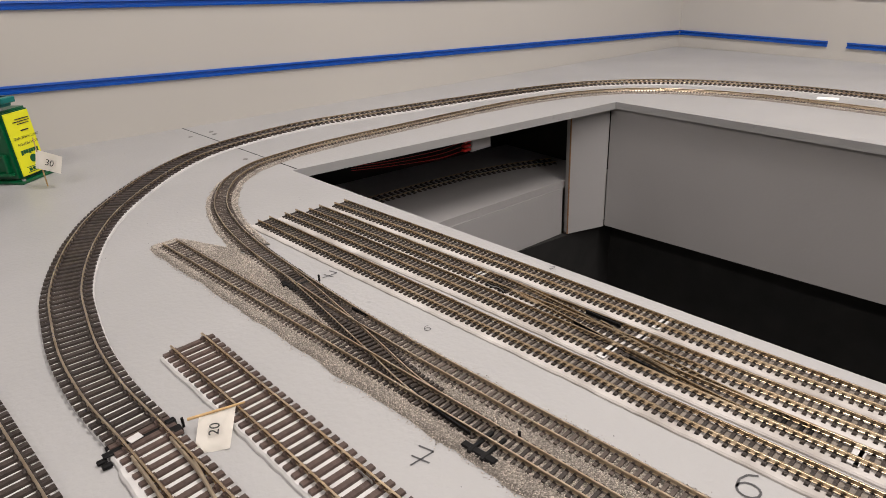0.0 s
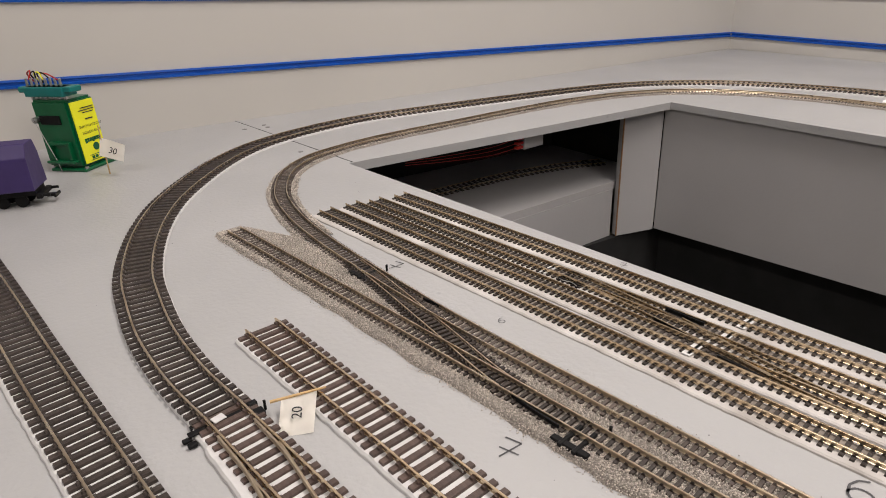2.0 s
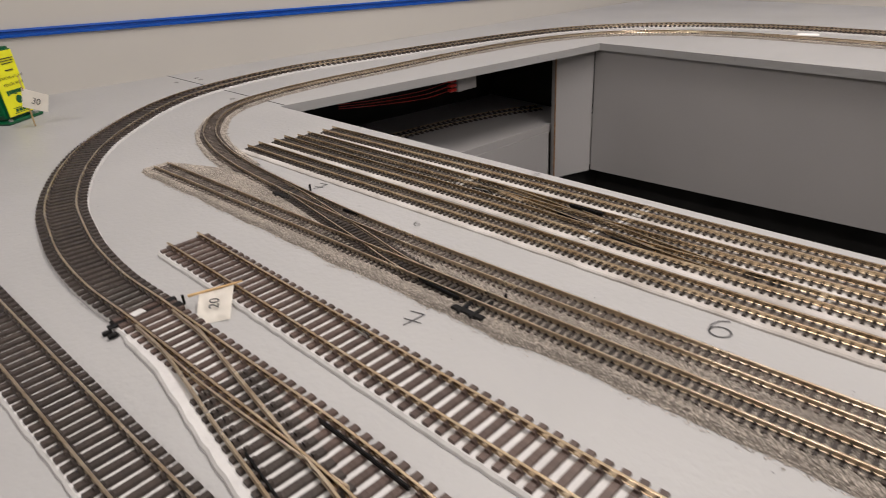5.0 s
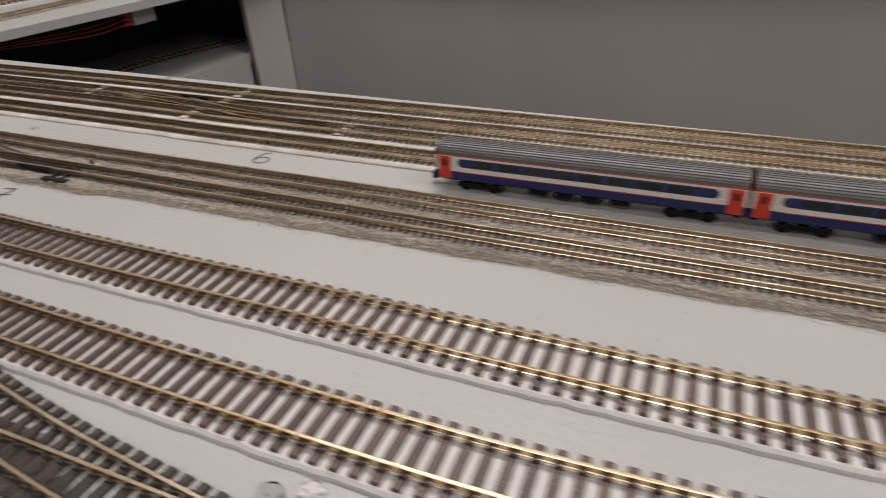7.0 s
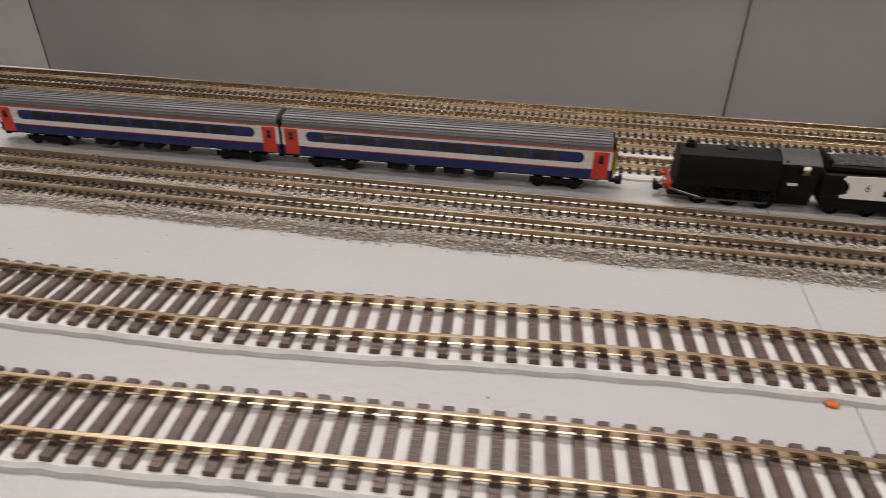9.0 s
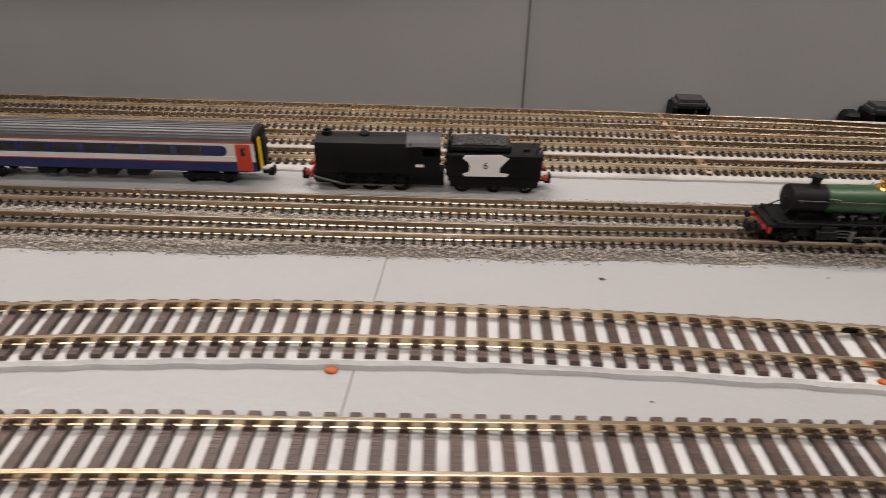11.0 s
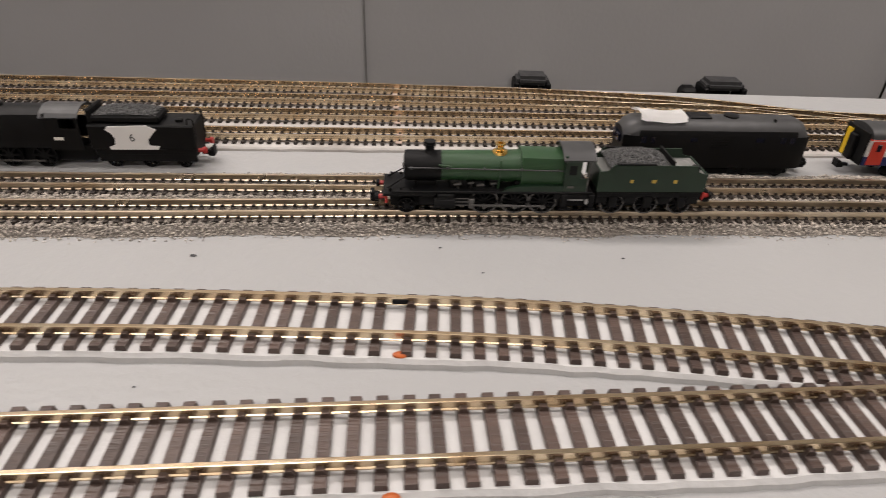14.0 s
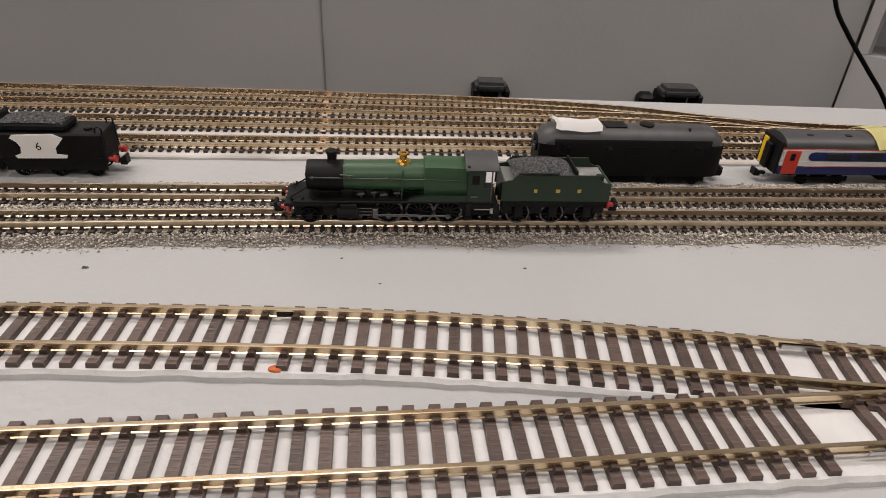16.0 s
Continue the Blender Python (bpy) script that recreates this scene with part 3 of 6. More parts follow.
SID = [sid(-0.362, 0.1075, 0.1135, 0.1160, 0.1400, [(0.80, 0.1430), (1.0, 0.1500), (1.5, 0.166)]),
       sid(-0.359, 0.1360, 0.1430, 0.1435, 0.1660, [(0.80, 0.1680), (1.0, 0.1730), (1.5, 0.184)]),
       sid(-0.351, 0.1595, 0.1650, 0.1675, 0.1895, [(0.80, 0.1905), (0.95, 0.1900), (1.1, 0.180), (1.5, 0.170)]),
       sid(-0.345, 0.1870, 0.1935, 0.1940, 0.2110, [(0.80, 0.2105), (0.86, 0.2100), (0.94, 0.2030), (1.0, 0.1880), (1.06, 0.170), (1.2, 0.155), (1.5, 0.164)])]
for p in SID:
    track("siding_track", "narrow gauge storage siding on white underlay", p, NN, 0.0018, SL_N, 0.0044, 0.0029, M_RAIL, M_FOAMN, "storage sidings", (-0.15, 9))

# turnouts and crossings
def turnout_wide(parent):
    """Rails, frog, check rails and throw bar of the wide gauge turnout."""
    z, h, w = 0.0044, 0.0026, 0.0010
    rail_piece([(-0.075, -0.0855), (-0.02, -0.0912), (0.04, -0.0975), (0.072, -0.1005)], z, h, w, M_RAILW, parent, "closure_rail")
    rail_piece([(-0.085, -0.1075), (-0.02, -0.1052), (0.04, -0.1000), (0.074, -0.0962)], z, h, w, M_RAILW, parent, "closure_rail")
    rail_piece([(0.03, -0.1135), (0.06, -0.1165), (0.085, -0.1195)], z, h * 0.9, w * 0.8, M_BLACK, parent, "check_rail", "black check rail")
    rail_piece([(0.035, -0.0825), (0.065, -0.0815), (0.09, -0.0812)], z, h * 0.9, w * 0.8, M_BLACK, parent, "check_rail", "black check rail")
    bm = bmesh.new()
    box(bm, -0.1165, -0.1125, -0.1180, -0.0800, 0.0030, 0.0043, 0.0003)
    bar = part("throw_bar", bm, M_BLACK, parent, "black plastic throw bar")
    for x0, x1, y0, y1, z1 in ((-0.1190, -0.1155, -0.0845, -0.0790, 0.0050), (-0.1110, -0.1050, -0.0860, -0.0790, 0.0048), (-0.1225, -0.1190, -0.1150, -0.1100, 0.0036),
                               (-0.1155, -0.1125, -0.1215, -0.1165, 0.0026), (-0.1100, -0.1070, -0.1205, -0.1155, 0.0030)):
        bm = bmesh.new()
        box(bm, x0, x1, y0, y1, 0.0004, z1, 0.0005)
        part("tie_end", bm, M_BLACK, bar)
    bm = bmesh.new()
    cyl(bm, (-0.1095, -0.0775, 0.0020), (-0.1095, -0.0775, 0.0080), 0.0008, 10)
    part("pin", bm, M_BLACK, bar)


turnout_wide(oo_c)


def gap_patch(name, x, y, w, d, z, material, a=0.0, label="white patch of bare underlay"):
    bm = bmesh.new()
    box(bm, -w / 2, w / 2, -d / 2, d / 2, 0, 0.0007, 0.0002)
    ob = tagged(part(name, bm, material), label, "underlay patch")
    ob.matrix_world = pose(x, y, z, 0, 0, a)
    return ob


gap_patch("underlay_patch", 0.1115, -0.0862, 0.009, 0.0155, 0.0046, M_FOAM)
gap_patch("underlay_patch", 0.1105, -0.1128, 0.009, 0.0150, 0.0040, M_FOAM, -7)
gap_patch("underlay_patch", -0.1160, -0.1010, 0.0055, 0.0070, 0.0046, M_FOAM, 10)
for x, y in ((0.0245, 0.1935), (0.0235, 0.1685), (0.0170, 0.1415), (-0.1170, 0.1640), (0.1540, 0.1470)):
    gap_patch("underlay_patch", x, y, 0.0058, 0.0175, 0.0022, M_FOAM, 0)

M_CLAD = mat("copper_clad_strip", (0.62, 0.48, 0.41), 0.5, var=0.3, vscale=200)
for x, y in ((0.786, 0.1425), (0.784, 0.1678), (0.782, 0.1903), (0.780, 0.2105)):
    gap_patch("copper_strip", x, y, 0.0030, 0.0150, 0.0026, M_CLAD, 0, "pinkish copper-clad strip under cut rails")

# rail joiners and the plates at the cut rails
def joiner(x, y, z, l, parent_z=0.0, material=M_STEEL, a=0.0):
    bm = bmesh.new()
    box(bm, -l / 2, l / 2, -0.0012, -0.0006, 0, 0.0017, 0.0002)
    box(bm, -l / 2, l / 2, 0.0006, 0.0012, 0, 0.0017, 0.0002)
    ob = tagged(part("rail_joiner", bm, material), "small metal rail joiner clipped to a rail", "rail joiner", group="rail joiners")
    ob.matrix_world = pose(x, y, z, 0, 0, a)


joiner(0.9435, -0.0021, 0.0046, 0.012, a=-6)
joiner(0.9460, -0.0395, 0.0046, 0.012, a=4)
joiner(0.7935, 0.0099, 0.0046, 0.005, material=M_BLACK)
joiner(-0.0045, -0.0300, 0.0044, 0.012)

# orange spots and a broken corner of the underlay
for x, y, z in ((0.6335, -0.0182, 0.0005), (0.7945, -0.0116, 0.0030), (0.795, -0.0565, 0.0030), (-0.105, -0.0605, 0.003), (-0.1250, -0.1090, 0.003)):
    bm = bmesh.new()
    bmesh.ops.create_icosphere(bm, subdivisions=2, radius=1)
    for v in bm.verts:
        v.co = Vector((v.co.x * 0.0021, v.co.y * 0.0013, v.co.z * 0.0009)) * (1 + 0.25 * noise.noise(v.co * 2))
    tagged(part("paint_blob", bm, M_ORANGE, smooth=True), "dried blob of orange paint beside a rail", "paint blob", group="paint blobs").matrix_world = pose(x, y, z)


# the narrow gauge crossover in the ballast
th = thing("ballast_crossover", "dark narrow gauge crossover linking two ballasted tracks", "model track")
z0, g = 0.0035, NN * 1.1
CR = course([(-0.235, 0.0610), (-0.19, 0.0560), (-0.10, 0.0425), (-0.04, 0.0335), (0.02, 0.0350), (0.06, 0.0362)], 0.003)
for s in (-1, 1):
    v, f = sweep(CR, s * g / 2, rail_profile(z0, 0.0021, 0.0008))
    part("rail", mesh_from("rail", v, f, M_RAILW), parent=th, label="bare metal rail")
CS = course(CR[:-30], 0.0046)
nrm, drc = normals(CS)
for i in range(len(CS)):
    ob = part("sleeper", SL_N, parent=th)
    ob.matrix_world = Matrix.Translation((CS[i, 0], CS[i, 1], 0.0023)) @ Matrix.Rotation(math.atan2(drc[i, 1], drc[i, 0]), 4, "Z") @ Matrix.Diagonal((1.2, 1.32, 1.25, 1))
for pts in ([(-0.145, 0.0615), (-0.12, 0.0630), (-0.085, 0.0635)], [(-0.045, 0.0300), (-0.02, 0.0268), (0.01, 0.0262)]):
    rail_piece(pts, z0, 0.0022, 0.0009, M_BLACK, th, "check_rail", "black check rail")
for x, y in ((-0.213, 0.0500), (0.022, 0.0205)):
    bm = bmesh.new()
    box(bm, -0.011, 0.011, -0.0022, 0.0022, 0.001, 0.0040, 0.0006)
    part("throw_bar", bm, M_BLACK, th, "black plastic throw bar").matrix_world = pose(x, y, 0, 0, 0, 3)
    for k in (-1, 1):
        bm = bmesh.new()
        box(bm, k * 0.0042 - 0.0012, k * 0.0042 + 0.0012, -0.0035, 0.0160, 0.0022, 0.0042, 0.0003)
        part("tie", bm, M_BLACK, th).matrix_world = pose(x, y, 0, 0, 0, 3)
    bm = bmesh.new()
    cyl(bm, (0.009, 0.0215, 0.002), (0.009, 0.0215, 0.0075), 0.0009, 8)
    part("pin", bm, M_BLACK, th).matrix_world = pose(x, y, 0, 0, 0, 3)

# the crossovers in the sidings
th = thing("siding_crossover", "brass-coloured crossover rails between storage sidings", "model track")
z0 = 0.0029
LINK = course([(-0.112, 0.1655), (-0.075, 0.1645), (-0.03, 0.1605), (0.02, 0.1545), (0.07, 0.1485), (0.11, 0.1463), (0.15, 0.1472)], 0.003)
for side in (-1, 1):
    v, f = sweep(LINK, side * NN * 0.53, rail_profile(z0, 0.0027, 0.0009))
    part("rail", mesh_from("rail", v, f, M_RAIL), parent=th, label="bare brass-coloured rail")
LS = course(LINK[20:-22], 0.0048)
lnk_n, lnk_d = normals(LS)
for i in range(len(LS)):
    ob = part("sleeper", SL_N, parent=th)
    ob.matrix_world = Matrix.Translation((LS[i, 0], LS[i, 1], 0.0016)) @ Matrix.Rotation(math.atan2(lnk_d[i, 1], lnk_d[i, 0]), 4, "Z") @ Matrix.Diagonal((1.0, 1.12, 1, 1))
# frog points, wing rails and check rails
for pts in ([(-0.012, 0.1640), (0.012, 0.1610), (0.030, 0.1592)], [(-0.005, 0.1660), (0.015, 0.1625), (0.022, 0.1622)],
            [(0.018, 0.1500), (0.040, 0.1468), (0.062, 0.1432)], [(0.025, 0.1480), (0.040, 0.1478), (0.060, 0.1452)]):
    rail_piece(pts, z0, 0.0027, 0.0009, M_RAIL, th, "frog_rail", "brass-coloured frog rail")
for pts in ([(-0.020, 0.1708), (-0.006, 0.1703), (0.008, 0.1702)], [(0.032, 0.1420), (0.046, 0.1408), (0.060, 0.1402)], [(-0.018, 0.1540), (-0.004, 0.1520), (0.012, 0.1500)]):
    rail_piece(pts, z0, 0.0026, 0.0010, M_BLACK, th, "check_rail", "black check rail")
for x, y in ((-0.092, 0.1580), (0.124, 0.1440)):
    bm = bmesh.new()
    box(bm, -0.0100, 0.0100, -0.0012, 0.0012, 0.0014, 0.0034, 0.0004)
    bar = part("throw_bar", bm, M_BLACK, th, "black plastic throw bar")
    bar.matrix_world = pose(x, y, 0)
    for k in (-2, -1, 1, 2):
        bm = bmesh.new()
        box(bm, k * 0.0042 - 0.0011, k * 0.0042 + 0.0011, -0.0032, 0.0100, 0.0016, 0.0030, 0.0003)
        part("tie", bm, M_BLACK, bar)
    bm = bmesh.new()
    tube(bm, course([(-0.008, -0.0018, 0.0036), (-0.003, -0.0030, 0.0040), (0.003, -0.0014, 0.0040), (0.009, -0.0026, 0.0036)], 0.001), 0.0003, 6)
    part("spring", bm, M_STEEL, bar, "thin steel over-centre spring")

# ---- ballast ----
def ballast(name, label, c, lo, hi, count, size, seed, z_top=0.0030, hollow=()):
    """A bed under the track and many loose stones on it."""
    rng = np.random.RandomState(seed)
    nrm, _ = normals(c)
    k = len(c)
    wob = np.convolve(rng.uniform(-1, 1, k + 8), np.ones(5) / 5, "same")[4:k + 4] * 0.0022
    v, f = [], []
    lo_a = np.broadcast_to(lo, (k,)) + wob
    hi_a = np.broadcast_to(hi, (k,)) + wob[::-1]
    for i in range(k):
        for o, z in ((lo_a[i], 0.0002), (lo_a[i] + 0.0025, z_top * 0.5), (hi_a[i] - 0.0025, z_top * 0.5), (hi_a[i], 0.0002)):
            v.append((c[i, 0] + nrm[i, 0] * o, c[i, 1] + nrm[i, 1] * o, z))
    for i in range(k - 1):
        for a in range(3):
            f.append((i * 4 + a + 4, i * 4 + a + 5, i * 4 + a + 1, i * 4 + a))
    th = thing(name, label, "ballast", kind="stuff")
    part("bed", mesh_from("bed", v, f, M_BED), parent=th)
    oct_v = np.array([(1, 0, 0), (-1, 0, 0), (0, 1, 0), (0, -1, 0), (0, 0, 1), (0, 0, -1)], float)
    oct_f = np.array([(0, 2, 4), (2, 1, 4), (1, 3, 4), (3, 0, 4), (2, 0, 5), (1, 2, 5), (3, 1, 5), (0, 3, 5)])
    t = rng.uniform(0, k - 1.001, count)
    i = t.astype(int)
    fr = (t - i)[:, None]
    p = c[i, :2] * (1 - fr) + c[i + 1, :2] * fr
    n = nrm[i]
    u = rng.uniform(0, 1, count)
    edge = rng.uniform(0, 1, count) < 0.05
    u = np.where(edge & (rng.uniform(0, 1, count) < 0.3), np.where(rng.uniform(0, 1, count) < 0.6, -np.abs(rng.normal(0, 0.03, count)), 1 + np.abs(rng.normal(0, 0.03, count))), u)
    o = lo_a[i] + (hi_a[i] - lo_a[i]) * u
    xy = p + n * o[:, None]
    d_edge = np.minimum(o - lo_a[i], hi_a[i] - o)
    z = np.clip(d_edge / 0.0025, 0.06, 1) * z_top * 0.85 + rng.uniform(-0.0003, 0.0004, count)
    for line, half, drop in hollow:
        q = line[::2, :2]
        near = np.full(count, 9.0)
        for a0 in range(0, len(q), 40):
            near = np.minimum(near, np.sqrt(((xy[:, None] - q[None, a0:a0 + 40]) ** 2).sum(-1)).min(1))
        z = z - drop * np.clip((half - near) / 0.002, 0, 1)
    s = size * rng.uniform(0.55, 1.25, (count, 1, 1)) * rng.uniform(0.6, 1.2, (count, 6, 1))
    ang = rng.uniform(0, 6.28, count)
    ca, sa = np.cos(ang), np.sin(ang)
    base = oct_v[None] * s
    tilt = rng.uniform(-0.6, 0.6, (count, 6))
    X = base[..., 0] * ca[:, None] - base[..., 1] * sa[:, None] + xy[:, :1]
    Y = base[..., 0] * sa[:, None] + base[..., 1] * ca[:, None] + xy[:, 1:]
    Z = base[..., 2] * 0.8 + z[:, None] + tilt * size * 0.3
    V = np.stack([X, Y, np.maximum(Z, 0.0001)], -1).reshape(-1, 3)
    F = (oct_f[None] + 6 * np.arange(count)[:, None, None]).reshape(-1, 3)
    me = bpy.data.meshes.new("stones")
    me.vertices.add(len(V))
    me.vertices.foreach_set("co", V.ravel())
    me.loops.add(F.size)
    me.loops.foreach_set("vertex_index", F.ravel())
    me.polygons.add(len(F))
    me.polygons.foreach_set("loop_start", np.arange(0, F.size, 3))
    me.update(calc_edges=True)
    me.validate()
    me.materials.append(M_STONE)
    tagged(part("stones", me, parent=th), kind="stuff")
    return th


c = course([(x, front_y(x)) for x in (-0.385, -0.2, 0.0, 0.3, 0.6, 0.73, 0.8, 0.9, 1.25)], 0.004)
w_lo = np.interp(c[:, 0], [-0.385, -0.1, 0.05, 0.07, 0.2, 0.65, 1.0, 1.25], [-0.016, -0.019, -0.020, -0.016, -0.0165, -0.0130, -0.0115, -0.011])
w_hi = np.interp(c[:, 0], [-0.385, -0.32, -0.2, 0.0, 0.3, 0.65, 1.25], [0.013, 0.036, 0.040, 0.036, 0.037, 0.036, 0.040])
ballast("ballast_bed", "loose grey granite ballast between the narrow tracks", c, w_lo, w_hi, 230000, 0.00050, 3, 0.0032,
        [(CR[:-16], 0.0105, 0.0010), (course(N_FRONT, 0.003), 0.0085, 0.0002), (course([p for p in N_BACK if p[1] < 0.11 and p[0] > -0.3], 0.003), 0.0085, 0.0003)])
nb = course([p for p in N_BACK if p[0] < -0.29 or p[1] > 0.5], 0.006)
keep = np.where((nb[:, 1] < 0.96) & (nb[:, 0] < 0.3))[0]
nb = nb[keep]
ballast("ballast_bed", "thin grey granite ballast along the curved track", nb, -0.017, 0.016, 50000, 0.0008, 5, 0.0026)


# ---- pencil marks on the board ----
def strokes(name, label, lines, w, m):
    bm = bmesh.new()
    for a, b in lines:
        a, b = Vector((*a, 0)), Vector((*b, 0))
        d = (b - a).normalized()
        n = Vector((-d.y, d.x, 0)) * w / 2
        vs = [bm.verts.new(q) for q in (a - n, b - n, b + n, a + n)]
        bm.faces.new(vs)
    ob = tagged(part(name, bm, M_PENCIL), label, "pencil mark", kind="structure")
    ob.matrix_world = m
    return ob


SEVEN = [((-0.9, 0.9), (0.35, 0.95)), ((0.35, 0.95), (-0.25, -0.95)), ((-0.75, -0.15), (0.75, -0.1))]
SIX_RING = [(0.62 * math.cos(0.628 * k), -0.38 + 0.55 * math.sin(0.628 * k)) for k in range(11)]
SIX = list(zip(SIX_RING[:-1], SIX_RING[1:])) + [((-0.62, -0.38), (-0.5, 0.3)), ((-0.5, 0.3), (-0.1, 0.8)), ((-0.1, 0.8), (0.45, 0.95))]


def scaled(ls, k):
    return [((a[0] * k, a[1] * k), (b[0] * k, b[1] * k)) for a, b in ls]


for x, y, k, a, ls in ((0.0018, -0.0005, 0.0074, 13, SEVEN), (-0.211, 0.085, 0.0070, 13, SEVEN), (0.125, 0.0945, 0.0085, 20, SIX), (-0.09, 0.085, 0.0035, 60, SIX), (-0.084, 0.2150, 0.0040, 20, SEVEN)):
    strokes("pencil_mark", "faint pencil number written on the board", scaled(ls, k), k * 0.14, pose(x, y, 0.0003, 0, 0, a))
# specks of dirt
rng = random.Random(11)
V, F = [], []
SP = [(0.721, 0.0395, 0.0016), (0.87, 0.044, 0.0011), (0.8056, 0.0483, 0.0007), (0.8198, 0.0331, 0.0006)]
for _ in range(170):
    SP.append((rng.uniform(-0.8, 1.1), rng.uniform(-0.12, 0.2), rng.uniform(0.0002, 0.0007)))
for x, y, r in SP:
    o = len(V)
    n = 6
    for i in range(n):
        a = 6.283 * i / n
        k = rng.uniform(0.5, 1.2)
        V.append((x + r * k * math.cos(a), y + 0.5 * r * k * math.sin(a), 0.0002))
    V.append((x, y, 0.0002 + r * 0.4))
    F += [(o + i, o + (i + 1) % n, o + n) for i in range(n)]
tagged(part("dirt_specks", mesh_from("dirt_specks", V, F, M_PENCIL)), "scattered dark crumbs of dirt on the board", "dirt", kind="stuff")


# torn scraps beside the near track
for x, y, a, w, h, m, lab in ((0.3040, -0.1045, 25, 0.0062, 0.0030, M_FOAM, "small torn scrap of pale underlay"), (0.2930, -0.1105, -15, 0.0070, 0.0036, M_FOAMG, "grey crumbled scrap of underlay")):
    bm = bmesh.new()
    bmesh.ops.create_icosphere(bm, subdivisions=3, radius=1)
    for v in bm.verts:
        k = 1 + 0.55 * noise.noise(v.co * 1.7 + Vector((x * 90, 0, 0))) + 0.2 * noise.noise(v.co * 5)
        v.co = Vector((v.co.x * w * k / 1.6, v.co.y * h * k, max(0.0, v.co.z * 0.0016 * k)))
    tagged(part("underlay_scrap", bm, m), lab + " lying on the board", "scrap", group="underlay scraps").matrix_world = pose(x, y, 0.0001, 0, 0, a)


# ---- flags ----
def flag(name, label, pole, corners, text, size, tm, bend=0.0):
    th = thing(name, label, "paper flag", group="numbered flags")
    bm = bmesh.new()
    cyl(bm, pole[0], pole[1], 0.0009, 8, 0.0006)
    part("stick", bm, M_WOOD, th, "thin wooden cocktail stick")
    bm = bmesh.new()
    a, b, c2, d = [Vector(p) for p in corners]
    n = (b - a).cross(d - a).normalized()
    g = []
    for i in range(9):
        row = []
        for j in range(7):
            u, w = i / 8, j / 6
            p = (a * (1 - u) + b * u) * (1 - w) + (d * (1 - u) + c2 * u) * w
            row.append(bm.verts.new(p + n * bend * math.sin(u * 3.1) * (0.6 + 0.4 * w)))
        g.append(row)
    for i in range(8):
        for j in range(6):
            bm.faces.new((g[i][j], g[i + 1][j], g[i + 1][j + 1], g[i][j + 1]))
    bmesh.ops.solidify(bm, geom=bm.faces[:], thickness=0.0003)
    card = part("card", bm, M_CARD, th, "cream folded paper flag", smooth=True)
    cu = bpy.data.curves.new("number", "FONT")
    cu.body, cu.size, cu.align_x, cu.align_y, cu.extrude = text, size, "CENTER", "CENTER", 0.00005
    tx = new("number", cu)
    dg = bpy.context.evaluated_depsgraph_get()
    me = bpy.data.meshes.new_from_object(tx.evaluated_get(dg))
    bpy.data.objects.remove(tx)
    me.materials.clear()
    me.materials.append(M_INK)
    o = part("number", me, parent=card)
    o.matrix_world = tm
    return th


def facing(p, right, up):
    r, u = Vector(right).normalized(), Vector(up).normalized()
    n = r.cross(u).normalized()
    u = n.cross(r)
    m = Matrix((r, u, n)).transposed().to_4x4()
    m.translation = p
    return m


# upright flag with 30
P0 = Vector((-0.691, -0.0135, 0))
rt = Vector((0.72, 0.69, 0)).normalized()
f30 = [P0 + Vector((0, 0, 0.047)) - rt * 0.001, P0 + rt * 0.030 + Vector((0, 0, 0.037)), P0 + rt * 0.028 + Vector((0.006, -0.006, 0.018)), P0 + Vector((0.006, -0.006, 0.026)) - rt * 0.002]
flag("paper_flag", "cream paper flag with number 30 standing on a stick", ((P0.x, P0.y, 0), (P0.x + 0.001, P0.y, 0.062)), f30, "30", 0.0105,
     facing(P0 + rt * 0.016 + Vector((0, 0, 0.031)) + rt.cross(Vector((0, 0, 1))) * 0.0064, rt + Vector((0, 0, -0.3)), (-0.28, 0.28, 1)), 0.0012)
# flag with 20 lying against the track
A = Vector((-0.1050, -0.0730, 0.0080))
B = Vector((-0.0968, -0.0500, 0.0088))
f20 = [Vector((-0.1040, -0.0700, 0.0079)), Vector((-0.0980, -0.0510, 0.0084)), Vector((-0.0755, -0.0668, 0.0012)), Vector((-0.0860, -0.0820, 0.0005))]
flag("paper_flag", "cream paper flag with number 20 lying beside a track", (tuple(A - (B - A) * 0.12), tuple(B + (B - A) * 0.14)), f20, "20", 0.0078,
     facing((f20[0] + f20[1] + f20[2] + f20[3]) / 4 + Vector((0.0002, -0.0001, 0.00095)), (f20[0] - f20[3]) * 1.0, (f20[0] - f20[1])), 0.0008)

# ---- slow motion switch machine ----
M_GRN = mat("green_abs_plastic", (0.0, 0.095, 0.032), 0.3, var=0.15, vscale=60)
M_TEAL = mat("teal_connector", (0.0, 0.16, 0.15), 0.4, var=0.15, vscale=80)
M_YEL = mat("yellow_label", (0.80, 0.80, 0.015), 0.4, var=0.06, vscale=40)


